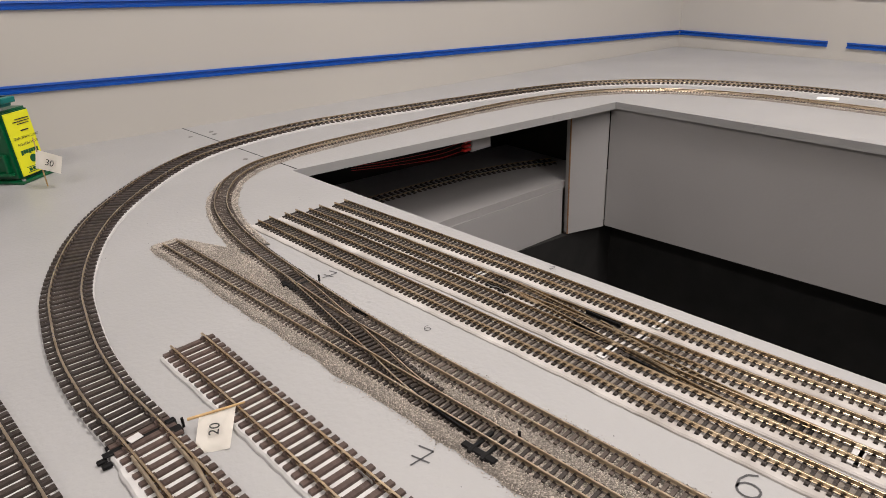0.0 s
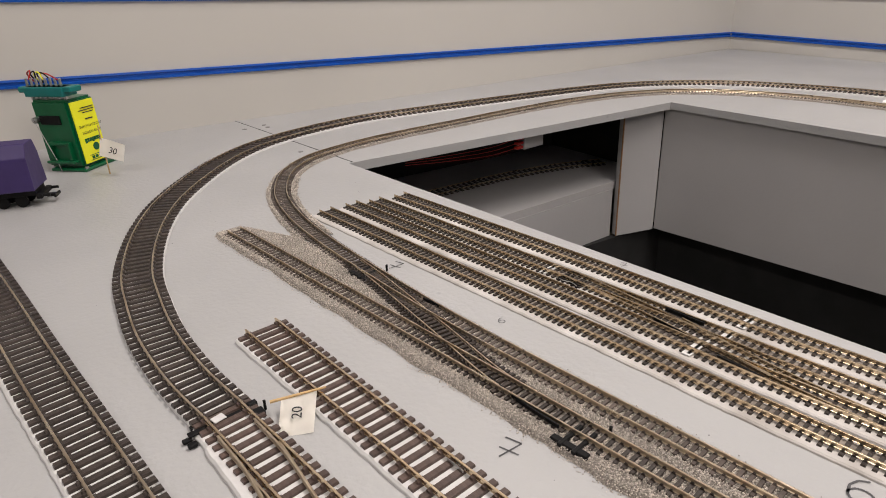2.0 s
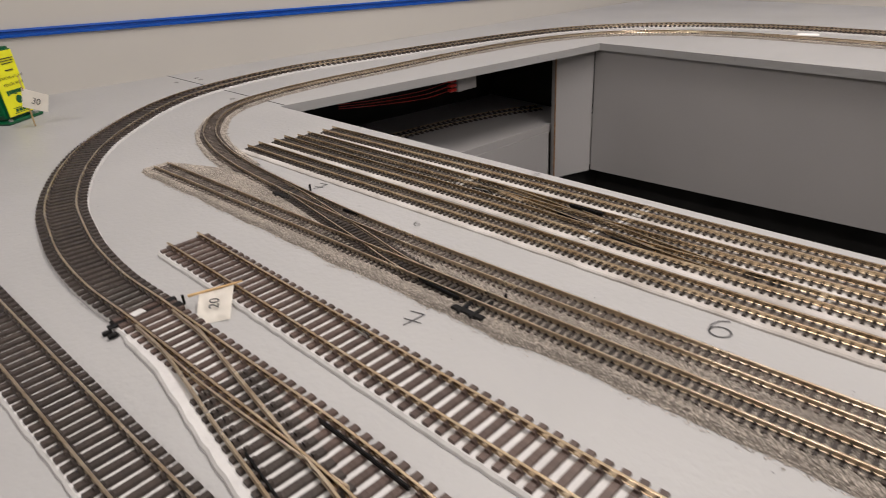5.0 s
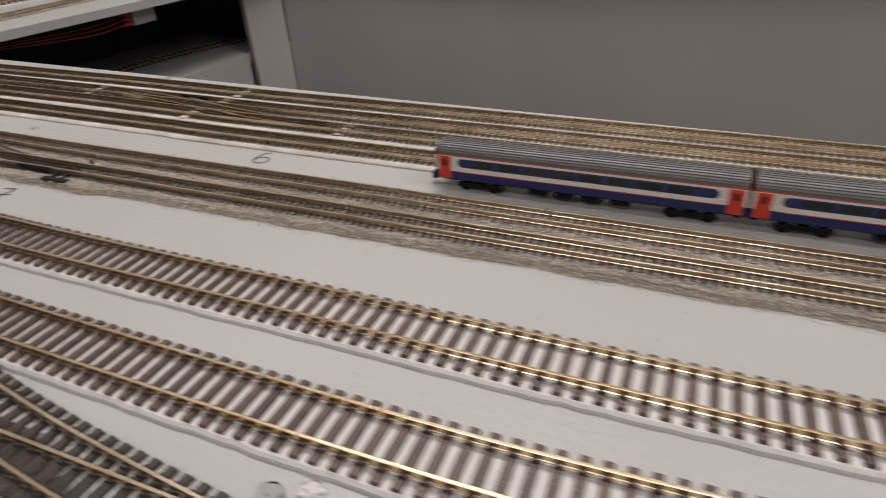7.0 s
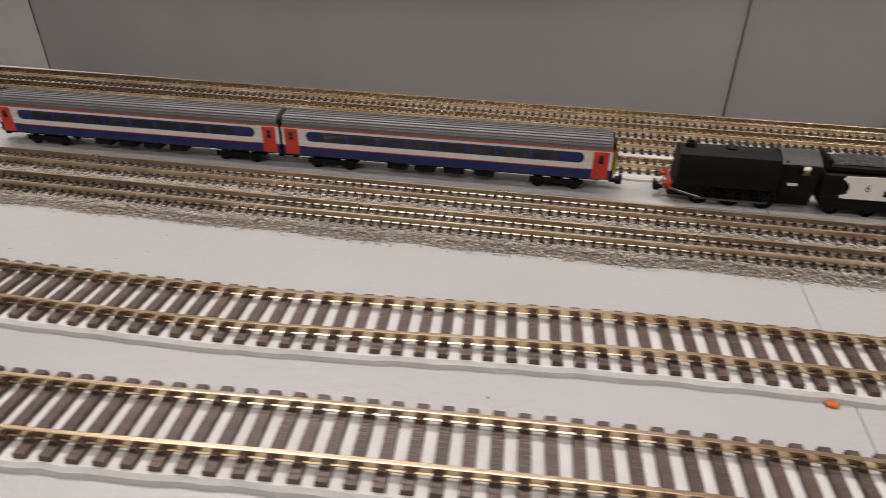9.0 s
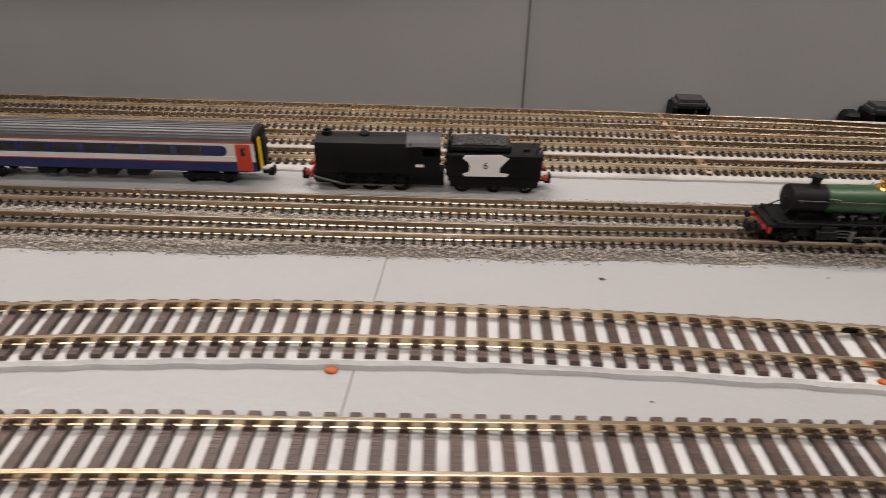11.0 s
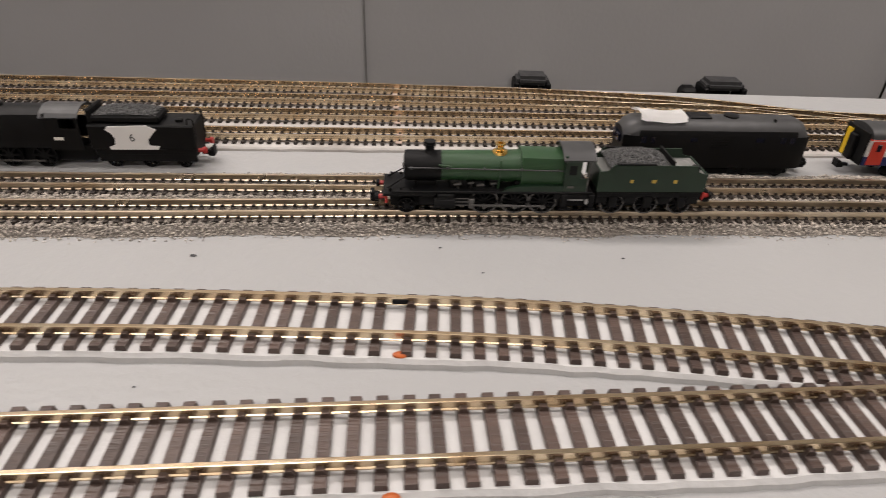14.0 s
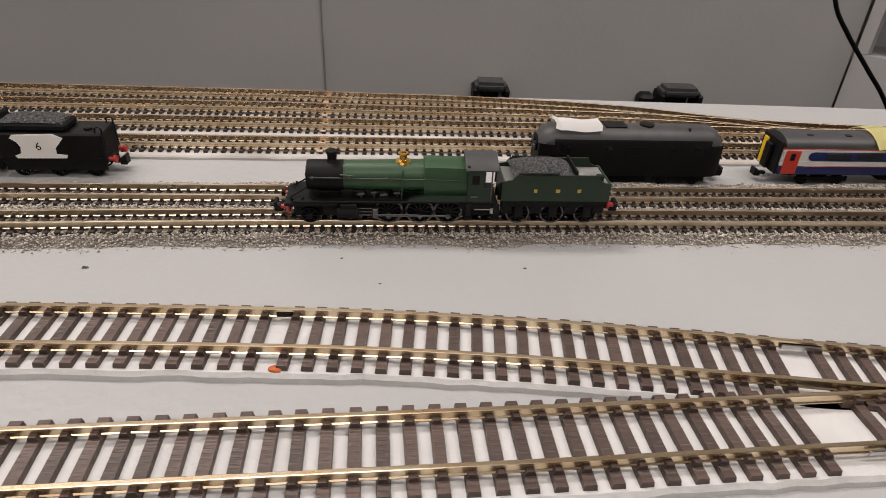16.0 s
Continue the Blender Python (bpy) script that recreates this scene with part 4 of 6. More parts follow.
def switch_machine():
    th = thing("switch_machine", "green plastic switch machine with a yellow printed label", "switch machine",
               facing((-0.727, -0.0340, 0.0), (-0.542, 0.7255, 0), (-0.7255, -0.542, 0)))
    # local: x runs along the yellow face, y along the dark face, z up
    L, D, H = 0.050, 0.055, 0.090

    bm = bmesh.new()
    vs = box(bm, 0.002, L - 0.002, 0.001, D, 0.004, H, 0.003, seg=2)
    for v in vs:
        v.co.y += v.co.z * 0.05
        v.co.x += v.co.z * 0.02
    part("case", bm, M_GRN, th)
    bm = bmesh.new()
    box(bm, -0.003, L + 0.006, -0.004, D * 0.9, 0.0, 0.004, 0.001)
    part("base_flange", bm, M_GRN, th)
    bm = bmesh.new()
    vs = box(bm, 0.006, L - 0.005, -0.0006, 0.0012, 0.008, H - 0.004, 0.0005)
    for v in vs:
        v.co.y += v.co.z * 0.05 + 0.0002
        v.co.x += v.co.z * 0.02
    lab = part("label_plate", bm, M_YEL, th, "yellow printed label")
    bm = bmesh.new()
    for z, x0, x1, h in ((0.0765, 0.02, 0.042, 0.0009), (0.0735, 0.016, 0.042, 0.0009), (0.0705, 0.022, 0.04, 0.0009), (0.0620, 0.024, 0.036, 0.0014)):
        vs = box(bm, x0, x1, -0.0012, -0.0004, z, z + h)
        for v in vs:
            v.co.y += v.co.z * 0.05
            v.co.x += v.co.z * 0.02
    part("print_bar", bm, M_INK, lab, "dark unreadable print")
    for words, z in (("SWITCH MACHINE", 0.0545), ("SLOW MOTION", 0.0465)):
        cu = bpy.data.curves.new("print", "FONT")
        cu.body, cu.size, cu.align_x, cu.align_y = words, 0.0046, "CENTER", "CENTER"
        tx = new("print", cu)
        me = bpy.data.meshes.new_from_object(tx.evaluated_get(bpy.context.evaluated_depsgraph_get()))
        bpy.data.objects.remove(tx)
        me.materials.clear()
        me.materials.append(M_INK)
        o = part("print", me, parent=lab)
        o.matrix_local = facing((0.029 + z * 0.02, z * 0.05 - 0.0010, z), (-1, 0, 0), (0, 0, -1))
    bm = bmesh.new()
    for k in range(7):
        x = 0.0135 + k * 0.0040
        box(bm, x, x + 0.0031, -0.0011, -0.0004, 0.0345 - 0.0012 * (k % 3 == 0), 0.0390)
    cyl(bm, (0.029, -0.0004, 0.0265), (0.029, -0.0011, 0.0265), 0.0050, 14)
    for k in range(4):
        x = 0.0175 + k * 0.006
        box(bm, x, x + 0.0042, -0.0011, -0.0004, 0.0125, 0.0160)
    box(bm, 0.0150, 0.0420, -0.0010, -0.0004, 0.0108, 0.0114)
    box(bm, 0.0150, 0.0420, -0.0010, -0.0004, 0.0171, 0.0177)
    for v in bm.verts:
        v.co.y += v.co.z * 0.05
        v.co.x += v.co.z * 0.02
    part("print_shape", bm, M_GRN, lab, "green printed shape")
    # slot, arm and wire on the dark face (x = 0 side)
    bm = bmesh.new()
    vs = box(bm, -0.0002, 0.003, 0.016, 0.046, 0.060, 0.071, 0.0008)
    for v in bm.verts:
        v.co.y += v.co.z * 0.05
        v.co.x += v.co.z * 0.02
    part("slot", bm, M_BLACK, th, "dark recessed slot")
    bm = bmesh.new()
    cyl(bm, (-0.003, 0.053, 0.066), (0.006, 0.053, 0.066), 0.0042, 14)
    cyl(bm, (-0.005, 0.053, 0.066), (-0.003, 0.053, 0.066), 0.0024, 10)
    part("screw", bm, M_STEEL, th, "bright steel screw")
    bm = bmesh.new()
    cyl(bm, (-0.0035, 0.052, 0.064), (-0.004, 0.034, 0.012), 0.0006, 6)
    cyl(bm, (-0.004, 0.034, 0.012), (-0.005, 0.031, 0.0), 0.0006, 6)
    part("wire", bm, M_STEEL, th, "thin spring wire")
    bm = bmesh.new()
    box(bm, -0.006, 0.004, 0.008, 0.050, 0.011, 0.0145, 0.0008)
    box(bm, -0.003, 0.004, 0.012, 0.016, 0.0145, 0.036, 0.0008)
    box(bm, -0.003, 0.004, 0.040, 0.044, 0.0145, 0.036, 0.0008)
    box(bm, -0.003, 0.004, 0.012, 0.044, 0.034, 0.038, 0.0008)
    part("fulcrum", bm, M_GRN, th)
    bm = bmesh.new()
    for x in (0.002, L - 0.004):
        cyl(bm, (x, -0.002, 0.004), (x, -0.002, 0.0065), 0.0024, 10)
    part("screw", bm, M_STEEL, th, "bright steel screw")
    # edge connector
    bm = bmesh.new()
    box(bm, 0.004, 0.028, 0.006, 0.064, H + 0.004, H + 0.016, 0.001)
    box(bm, 0.006, 0.026, -0.004, 0.074, H + 0.009, H + 0.016, 0.001)
    con = part("connector", bm, M_TEAL, th, "teal edge connector")
    bm = bmesh.new()
    bm.free()
    for k in range(8):
        for x0, x1, z0, z1 in ((0.010, 0.012, 0.016, 0.026), (0.012, 0.016, -0.001, 0.004)):
            bm = bmesh.new()
            box(bm, x0, x1, 0.010 + k * 0.0072, 0.013 + k * 0.0072, H + z0, H + z1, 0.0003)
            part("terminal", bm, M_STEEL, con, "solder terminal")
    for k, m in enumerate((M_RED, M_BLACK, M_YEL, M_BLACK, M_RED)):
        c = course([(0.011, 0.014 + k * 0.011, H + 0.024), (0.013, 0.030 + k * 0.006, H + 0.031 + 0.001 * k), (0.018, 0.045 + k * 0.005, H + 0.030), (0.030, 0.052 + k * 0.004, H + 0.018)], 0.004)
        bm = bmesh.new()
        tube(bm, c, 0.0009, 6)
        part("lead", bm, m, con, "thin insulated lead")
    return th


switch_machine()

# ---- purple wagon at the board's edge ----
M_PUR = mat("purple_paint", (0.035, 0.018, 0.105), 0.5, var=0.15, vscale=60, bump=0.1, bscale=300)


def purple_wagon():
    th = thing("model_wagon", "purple model wagon with a black chassis", "model wagon", pose(-0.643, -0.088, 0, 0, 0, 180 + 64.5) @ Matrix.Diagonal((1.04, 1.06, 1.15, 1)))
    bm = bmesh.new()
    L, W = 0.11, 0.036
    pts = [(-0.003, 0.017), (W + 0.003, 0.017), (W + 0.001, 0.048), (W * 0.82, 0.060), (W * 0.18, 0.060), (0.001, 0.048)]
    lo = [bm.verts.new((0.0, y, z)) for y, z in pts]
    hi = [bm.verts.new((L, y, z)) for y, z in pts]
    bm.faces.new(lo)
    bm.faces.new(hi[::-1])
    for i in range(6):
        j = (i + 1) % 6
        bm.faces.new((lo[i], hi[i], hi[j], lo[j]))
    bmesh.ops.recalc_face_normals(bm, faces=bm.faces)
    bmesh.ops.bevel(bm, geom=bm.edges[:], offset=0.0006, segments=1, affect="EDGES")
    part("body", bm, M_PUR, th)
    bm = bmesh.new()
    box(bm, 0.002, L - 0.002, 0.003, W - 0.003, 0.011, 0.0172, 0.0005)
    box(bm, -0.004, 0.002, 0.001, W - 0.001, 0.008, 0.0125, 0.0008)
    part("chassis", bm, M_BLACK, th)
    for x in (0.018, 0.036, 0.075, 0.093):
        for y in (0.0075, W - 0.0075):
            bm = bmesh.new()
            cyl(bm, (x, y - 0.0014, 0.0062), (x, y + 0.0014, 0.0062), 0.0062, 16)
            part("wheel", bm, M_BLACK, th)
    bm = bmesh.new()
    box(bm, -0.013, -0.003, W / 2 - 0.003, W / 2 + 0.003, 0.0055, 0.0085, 0.0006)
    box(bm, -0.014, -0.0115, W / 2 - 0.008, W / 2 + 0.008, 0.0055, 0.0085, 0.0006)
    cyl(bm, (-0.011, 0.004, 0.0105), (-0.002, 0.004, 0.0105), 0.0014, 8)
    cyl(bm, (-0.011, W - 0.004, 0.0105), (-0.002, W - 0.004, 0.0105), 0.0014, 8)
    part("coupling", bm, M_BLACK, th)
    return th


purple_wagon()

# ---- rolling stock ----
M_GB = mat("green_loco_paint", (0.022, 0.068, 0.024), 0.40, var=0.18, vscale=120)
M_GD = mat("dark_green_paint", (0.006, 0.024, 0.010), 0.42, var=0.2, vscale=120)
M_SMOKE = mat("matt_black_paint", (0.005, 0.005, 0.0055), 0.55, var=0.35, vscale=140, spec=0.2)
M_ROD = mat("dull_rod_metal", (0.16, 0.155, 0.15), 0.45, 1.0, var=0.3, vscale=200)
M_GREYROOF = mat("dark_grey_roof", (0.05, 0.05, 0.052), 0.5, var=0.25, vscale=140)
M_BRASS = mat("polished_brass", (0.72, 0.45, 0.12), 0.22, 1.0, var=0.2, vscale=150)
M_BUFR = mat("buffer_beam_red", (0.45, 0.03, 0.025), 0.4, var=0.2, vscale=150)
M_DECK = mat("grey_tender_deck", (0.22, 0.22, 0.21), 0.4, var=0.25, vscale=160)
M_COAL = mat("coal", (0.10, 0.10, 0.10), 0.5, var=0.6, vscale=900, island=0.6)
M_GOLD = mat("gold_lettering", (0.55, 0.38, 0.06), 0.5, var=0.2, vscale=200)


def spoked_wheel(parent, x, y, z, r, n=10, rim=M_ROD, sign=-1):
    """Tyre, hub and spokes; y is the outer face."""
    w = part("wheel", wheel_disc(r, n), M_SMOKE, parent)
    w.matrix_local = pose(x, y, z)
    bm = bmesh.new()
    seg = 24
    ring = []
    for a in range(seg):
        t = 6.2832 * a / seg
        ring.append([bm.verts.new((math.cos(t) * q, sign * e, math.sin(t) * q)) for q, e in ((r * 0.86, 0.0002), (r, 0.0002), (r, -0.0014), (r * 0.86, -0.0014))])
    for a in range(seg):
        b = (a + 1) % seg
        for k in range(4):
            bm.faces.new((ring[a][k], ring[b][k], ring[b][(k + 1) % 4], ring[a][(k + 1) % 4]))
    bmesh.ops.recalc_face_normals(bm, faces=bm.faces)
    part("tyre", bm, rim, w, "bright metal tyre", smooth=False)
    return w


def wheel_disc(r, n):
    """Hub and spokes in one star-shaped piece."""
    bm = bmesh.new()
    pts = []
    for k in range(n):
        t, d = 6.2832 * k / n, 3.1416 / n
        pts += [(0.90, t - 0.055), (0.90, t + 0.055), (0.26, t + d)]
    lo = [bm.verts.new((r * q * math.cos(a), -0.0006, r * q * math.sin(a))) for q, a in pts]
    hi = [bm.verts.new((v.co.x, 0.0006, v.co.z)) for v in lo]
    bm.faces.new(lo)
    bm.faces.new(hi[::-1])
    for k in range(len(pts)):
        q = (k + 1) % len(pts)
        bm.faces.new((lo[k], hi[k], hi[q], lo[q]))
    bmesh.ops.recalc_face_normals(bm, faces=bm.faces)
    return bm


def coupling(parent, x, z, s, material=None):
    bm = bmesh.new()
    box(bm, min(x, x + s * 0.0045), max(x, x + s * 0.0045), -0.0009, 0.0009, z - 0.0008, z + 0.0008, 0.0002)
    box(bm, min(x + s * 0.003, x + s * 0.0062), max(x + s * 0.003, x + s * 0.0062), -0.0022, 0.0022, z - 0.0012, z + 0.0016, 0.0004)
    box(bm, min(x + s * 0.0048, x + s * 0.0062), max(x + s * 0.0048, x + s * 0.0062), -0.0022, 0.0022, z + 0.0012, z + 0.003, 0.0003)
    return part("coupling", bm, M_BLACK, parent, "black plastic coupling")


def buffers(parent, x, z, s, half, head=M_BLACK):
    for y in (-half, half):
        bm = bmesh.new()
        cyl(bm, (x, y, z), (x + s * 0.0022, y, z), 0.0009, 10)
        b = part("buffer", bm, M_BUFR, parent, "red buffer shank")
        bm = bmesh.new()
        cyl(bm, (x + s * 0.0022, y, z), (x + s * 0.0034, y, z), 0.0015, 12)
        part("buffer_head", bm, head, b, "metal buffer head")


def coal_heap(parent, x0, x1, y0, y1, z, rise, seed, count=420):
    rng = np.random.RandomState(seed)
    V, F = [], []
    for _ in range(count):
        u, w = rng.uniform(0, 1), rng.uniform(0, 1)
        x, y = x0 + (x1 - x0) * u, y0 + (y1 - y0) * w
        zz = z + rise * (1 - (2 * u - 1) ** 4) * (1 - (2 * w - 1) ** 2 * 0.7)
        s = rng.uniform(0.00028, 0.00055)
        o = len(V)
        for d in ((1, 0, 0), (-1, 0, 0), (0, 1, 0), (0, -1, 0), (0, 0, 1), (0, 0, -1)):
            k = s * rng.uniform(0.7, 1.3)
            V.append((x + d[0] * k, y + d[1] * k, zz + d[2] * k * 0.9))
        F += [(o + a, o + b, o + c2) for a, b, c2 in ((0, 2, 4), (2, 1, 4), (1, 3, 4), (3, 0, 4), (2, 0, 5), (1, 2, 5), (3, 1, 5), (0, 3, 5))]
    # the heap under the lumps
    n = 10
    o = len(V)
    for i in range(n + 1):
        for j in range(n + 1):
            u, w = i / n, j / n
            V.append((x0 + (x1 - x0) * u, y0 + (y1 - y0) * w, z - 0.0003 + rise * (1 - (2 * u - 1) ** 4) * (1 - (2 * w - 1) ** 2 * 0.7)))
    F += [(o + i * (n + 1) + j, o + (i + 1) * (n + 1) + j, o + (i + 1) * (n + 1) + j + 1, o + i * (n + 1) + j + 1) for i in range(n) for j in range(n)]
    return part("coal", mesh_from("coal", V, F, M_COAL), parent=parent, label="heaped black coal load")


def lathe(bm, prof, n, axis_x=True, cy=0.0, cz=0.0):
    """Rings of (x, radius) about a line along x."""
    rings = []
    for x, r in prof:
        rings.append([bm.verts.new((x, cy + r * math.cos(6.2832 * k / n), cz + r * math.sin(6.2832 * k / n))) for k in range(n)])
    for a, b in zip(rings[:-1], rings[1:]):
        for k in range(n):
            bm.faces.new((a[k], a[(k + 1) % n], b[(k + 1) % n], b[k]))
    bm.faces.new(rings[0])
    bm.faces.new(rings[-1][::-1])
    bmesh.ops.recalc_face_normals(bm, faces=bm.faces)


def lathe_z(bm, prof, n, x, y):
    rings = [[bm.verts.new((x + r * math.cos(6.2832 * k / n), y + r * math.sin(6.2832 * k / n), z)) for k in range(n)] for z, r in prof]
    for a, b in zip(rings[:-1], rings[1:]):
        for k in range(n):
            bm.faces.new((a[k], a[(k + 1) % n], b[(k + 1) % n], b[k]))
    bm.faces.new(rings[0])
    bm.faces.new(rings[-1][::-1])
    bmesh.ops.recalc_face_normals(bm, faces=bm.faces)


def green_engine(m):
    """The green tender engine; x runs from its front buffers to the tender's end, z from the rail top."""
    th = thing("steam_locomotive", "green model steam locomotive with a coal-filled tender", "model locomotive", m, group="model locomotives")
    CZ, R, C0 = 0.0175, 0.0057, 0.0163
    bm = bmesh.new()
    lathe(bm, [(0.0108, 0.003), (0.0112, 0.0056), (0.0120, R + 0.0001), (0.0240, R + 0.0001)], 28, cz=CZ)
    cyl(bm, (0.0104, 0, CZ), (0.0115, 0, CZ), 0.0009, 8)
    sb = part("smokebox", bm, M_SMOKE, th, "matt black smokebox", smooth=True)
    bm = bmesh.new()
    box(bm, 0.0150, 0.0225, -0.0035, 0.0035, 0.0098, 0.0125, 0.0005)
    part("saddle", bm, M_SMOKE, sb)
    bm = bmesh.new()
    lathe_z(bm, [(C0 + 0.0058, 0.0027), (C0 + 0.0072, 0.0019), (C0 + 0.0078, 0.0016), (C0 + 0.0100, 0.0017), (C0 + 0.0104, 0.0022), (C0 + 0.0112, 0.0021)], 16, 0.0200, 0)
    part("chimney", bm, M_SMOKE, th, "black chimney")
    bm = bmesh.new()
    lathe(bm, [(0.0240, R), (0.0520, R + 0.0006)], 36, cz=CZ)
    boiler = part("boiler", bm, M_GB, th, "green tapered boiler", smooth=True)
    for x in (0.0246, 0.0330, 0.0434, 0.0510):
        bm = bmesh.new()
        rr = R + 0.0006 * (x - 0.024) / 0.028 + 0.00012
        lathe(bm, [(x, rr), (x + 0.0005, rr)], 36, cz=CZ)
        part("boiler_band", bm, M_GB, boiler)
    # firebox with rounded shoulders
    bm = bmesh.new()
    prof = [(-0.0060, 0.0112), (-0.0066, 0.0165), (-0.0066, 0.0208), (-0.0056, 0.0234), (-0.0036, 0.0243), (0, 0.0246), (0.0036, 0.0243), (0.0056, 0.0234), (0.0066, 0.0208), (0.0066, 0.0165), (0.0060, 0.0112)]
    a = [bm.verts.new((0.0520, y, z)) for y, z in prof]
    b = [bm.verts.new((0.0680, y, z - 0.0004)) for y, z in prof]
    for i in range(len(prof)):
        j = (i + 1) % len(prof)
        bm.faces.new((a[i], a[j], b[j], b[i]))
    bm.faces.new(a[::-1])
    bm.faces.new(b)
    bmesh.ops.recalc_face_normals(bm, faces=bm.faces)
    part("firebox", bm, M_GB, th, "green square-shouldered firebox", smooth=True)
    bm = bmesh.new()
    lathe_z(bm, [(C0 + 0.0066, 0.0032), (C0 + 0.0076, 0.0026), (C0 + 0.0081, 0.0013), (C0 + 0.0094, 0.0013), (C0 + 0.0100, 0.0018), (C0 + 0.0106, 0.0018), (C0 + 0.0106, 0.0010), (C0 + 0.0100, 0.0009)], 16, 0.0447, 0)
    part("safety_valve", bm, M_BRASS, th, "polished brass safety valve cover")
    for s in (-1, 1):
        bm = bmesh.new()
        cyl(bm, (0.0125, s * (R + 0.0006), CZ + 0.0018), (0.0670, s * (R + 0.0012), CZ + 0.0012), 0.00028, 6)
        for x in (0.0135, 0.026, 0.039, 0.052, 0.0645):
            cyl(bm, (x, s * (R - 0.0004), CZ + 0.0016), (x, s * (R + 0.0012), CZ + 0.0016), 0.0004, 6)
        part("handrail", bm, M_GREYROOF, th, "thin wire handrail")
    for s in (-1, 1):
        bm = bmesh.new()
        cyl(bm, (0.0440, s * 0.0066, 0.0108), (0.0446, s * (R + 0.0004), CZ + 0.0050), 0.00025, 6)
        cyl(bm, (0.0230, s * 0.0064, CZ + 0.0030), (0.0275, s * 0.0068, CZ + 0.0026), 0.0004, 6)
        part("pipe", bm, M_GB, th, "thin boiler pipe")
    # running plate, frames, motion
    bm = bmesh.new()
    box(bm, 0.0065, 0.0780, -0.0082, 0.0082, 0.0094, 0.0104, 0.0002)
    box(bm, 0.0035, 0.0220, -0.0082, 0.0082, 0.0080, 0.0096, 0.0003)
    box(bm, 0.0640, 0.0780, -0.0080, 0.0080, 0.0070, 0.0095, 0.0003)
    for s in (-1, 1):
        for x in (0.0395, 0.0505, 0.0605):
            n = 12
            arc = [(x + 0.0050 * math.cos(3.1416 * k / n), 0.0104 + 0.0010 * math.sin(3.1416 * k / n)) for k in range(n + 1)]
            lo = [bm.verts.new((px, s * 0.0078, pz)) for px, pz in arc]
            hi = [bm.verts.new((px, s * 0.0060, pz)) for px, pz in arc]
            for k in range(n):
                bm.faces.new((lo[k], lo[k + 1], hi[k + 1], hi[k]))
            bm.faces.new(lo)
            bm.faces.new(hi[::-1])
    bmesh.ops.recalc_face_normals(bm, faces=bm.faces)
    part("running_plate", bm, M_SMOKE, th, "black running plate with splashers")
    for s in (-1, 1):
        bm = bmesh.new()
        out = [(0.0455, 0.0104), (0.0480, 0.0118), (0.0520, 0.0126), (0.0668, 0.0128), (0.0668, 0.0104)]
        lo = [bm.verts.new((x, s * 0.0080, z)) for x, z in out]
        hi = [bm.verts.new((x, s * 0.0062, z)) for x, z in out]
        bm.faces.new(lo)
        bm.faces.new(hi[::-1])
        for k in range(5):
            j = (k + 1) % 5
            bm.faces.new((lo[k], lo[j], hi[j], hi[k]))
        bmesh.ops.recalc_face_normals(bm, faces=bm.faces)
        part("splasher", bm, M_GD, th, "long low green splasher")
        for x, z, r in ((0.0300, 0.0118, 0.0012), (0.0345, 0.0124, 0.0009), (0.0380, 0.0114, 0.0013), (0.0425, 0.0122, 0.0010)):
            bm = bmesh.new()
            cyl(bm, (x - r, s * 0.0052, z), (x + r, s * 0.0056, z + r * 0.5), r * 0.6, 8)
            cyl(bm, (x, s * 0.0054, 0.0100), (x, s * 0.0054, z), 0.0005, 6)
            part("valve_gear", bm, M_ROD, th, "dull metal valve gear between the frames")
        bm = bmesh.new()
        cyl(bm, (0.0050, s * 0.0050, 0.0100), (0.0122, s * 0.0040, 0.0150), 0.0003, 6)
        part("stay", bm, M_SMOKE, th, "thin stay from the beam to the smokebox")
        for x in (0.0062, 0.0098, 0.0135):
            bm = bmesh.new()
            box(bm, x - 0.0004, x + 0.0004, s * 0.0066 - 0.0004, s * 0.0066 + 0.0004, 0.0094, 0.0112, 0.0002)
            part("lamp_iron", bm, M_SMOKE, th)
    bm = bmesh.new()
    box(bm, 0.0060, 0.0780, -0.0036, 0.0036, 0.0016, 0.0095, 0.0004)
    box(bm, 0.0160, 0.0280, -0.0060, 0.0060, 0.0030, 0.0094, 0.0005)
    for x, w, hh in ((0.027, 0.004, 0.003), (0.034, 0.005, 0.0025), (0.041, 0.004, 0.0035), (0.050, 0.006, 0.0025)):
        box(bm, x, x + w, -0.0052, 0.0052, 0.0100, 0.0104 + hh, 0.0005)
    part("frames", bm, M_SMOKE, th)
    for s in (-1, 1):
        bm = bmesh.new()
        cyl(bm, (0.0215, s * 0.0068, 0.0052), (0.0290, s * 0.0068, 0.0052), 0.0026, 14)
        box(bm, 0.0225, 0.0285, s * 0.0068 - 0.0018, s * 0.0068 + 0.0018, 0.0060, 0.0092, 0.0004)
        part("cylinder", bm, M_SMOKE, th, "black steam cylinder")
        bm = bmesh.new()
        for z in (0.0068, 0.0054, 0.0040):
            box(bm, 0.0288, 0.0360, s * 0.0074 - 0.0003, s * 0.0074 + 0.0003, z, z + 0.0005)
        box(bm, 0.0338, 0.0358, s * 0.0078 - 0.0006, s * 0.0078 + 0.0006, 0.0030, 0.0072, 0.0002)
        part("crosshead", bm, M_ROD, th, "bright metal crosshead and slide bars")
        bm = bmesh.new()
        box(bm, 0.0350, 0.0500, s * 0.0084 - 0.0003, s * 0.0084 + 0.0003, 0.0042, 0.0050, 0.0001)
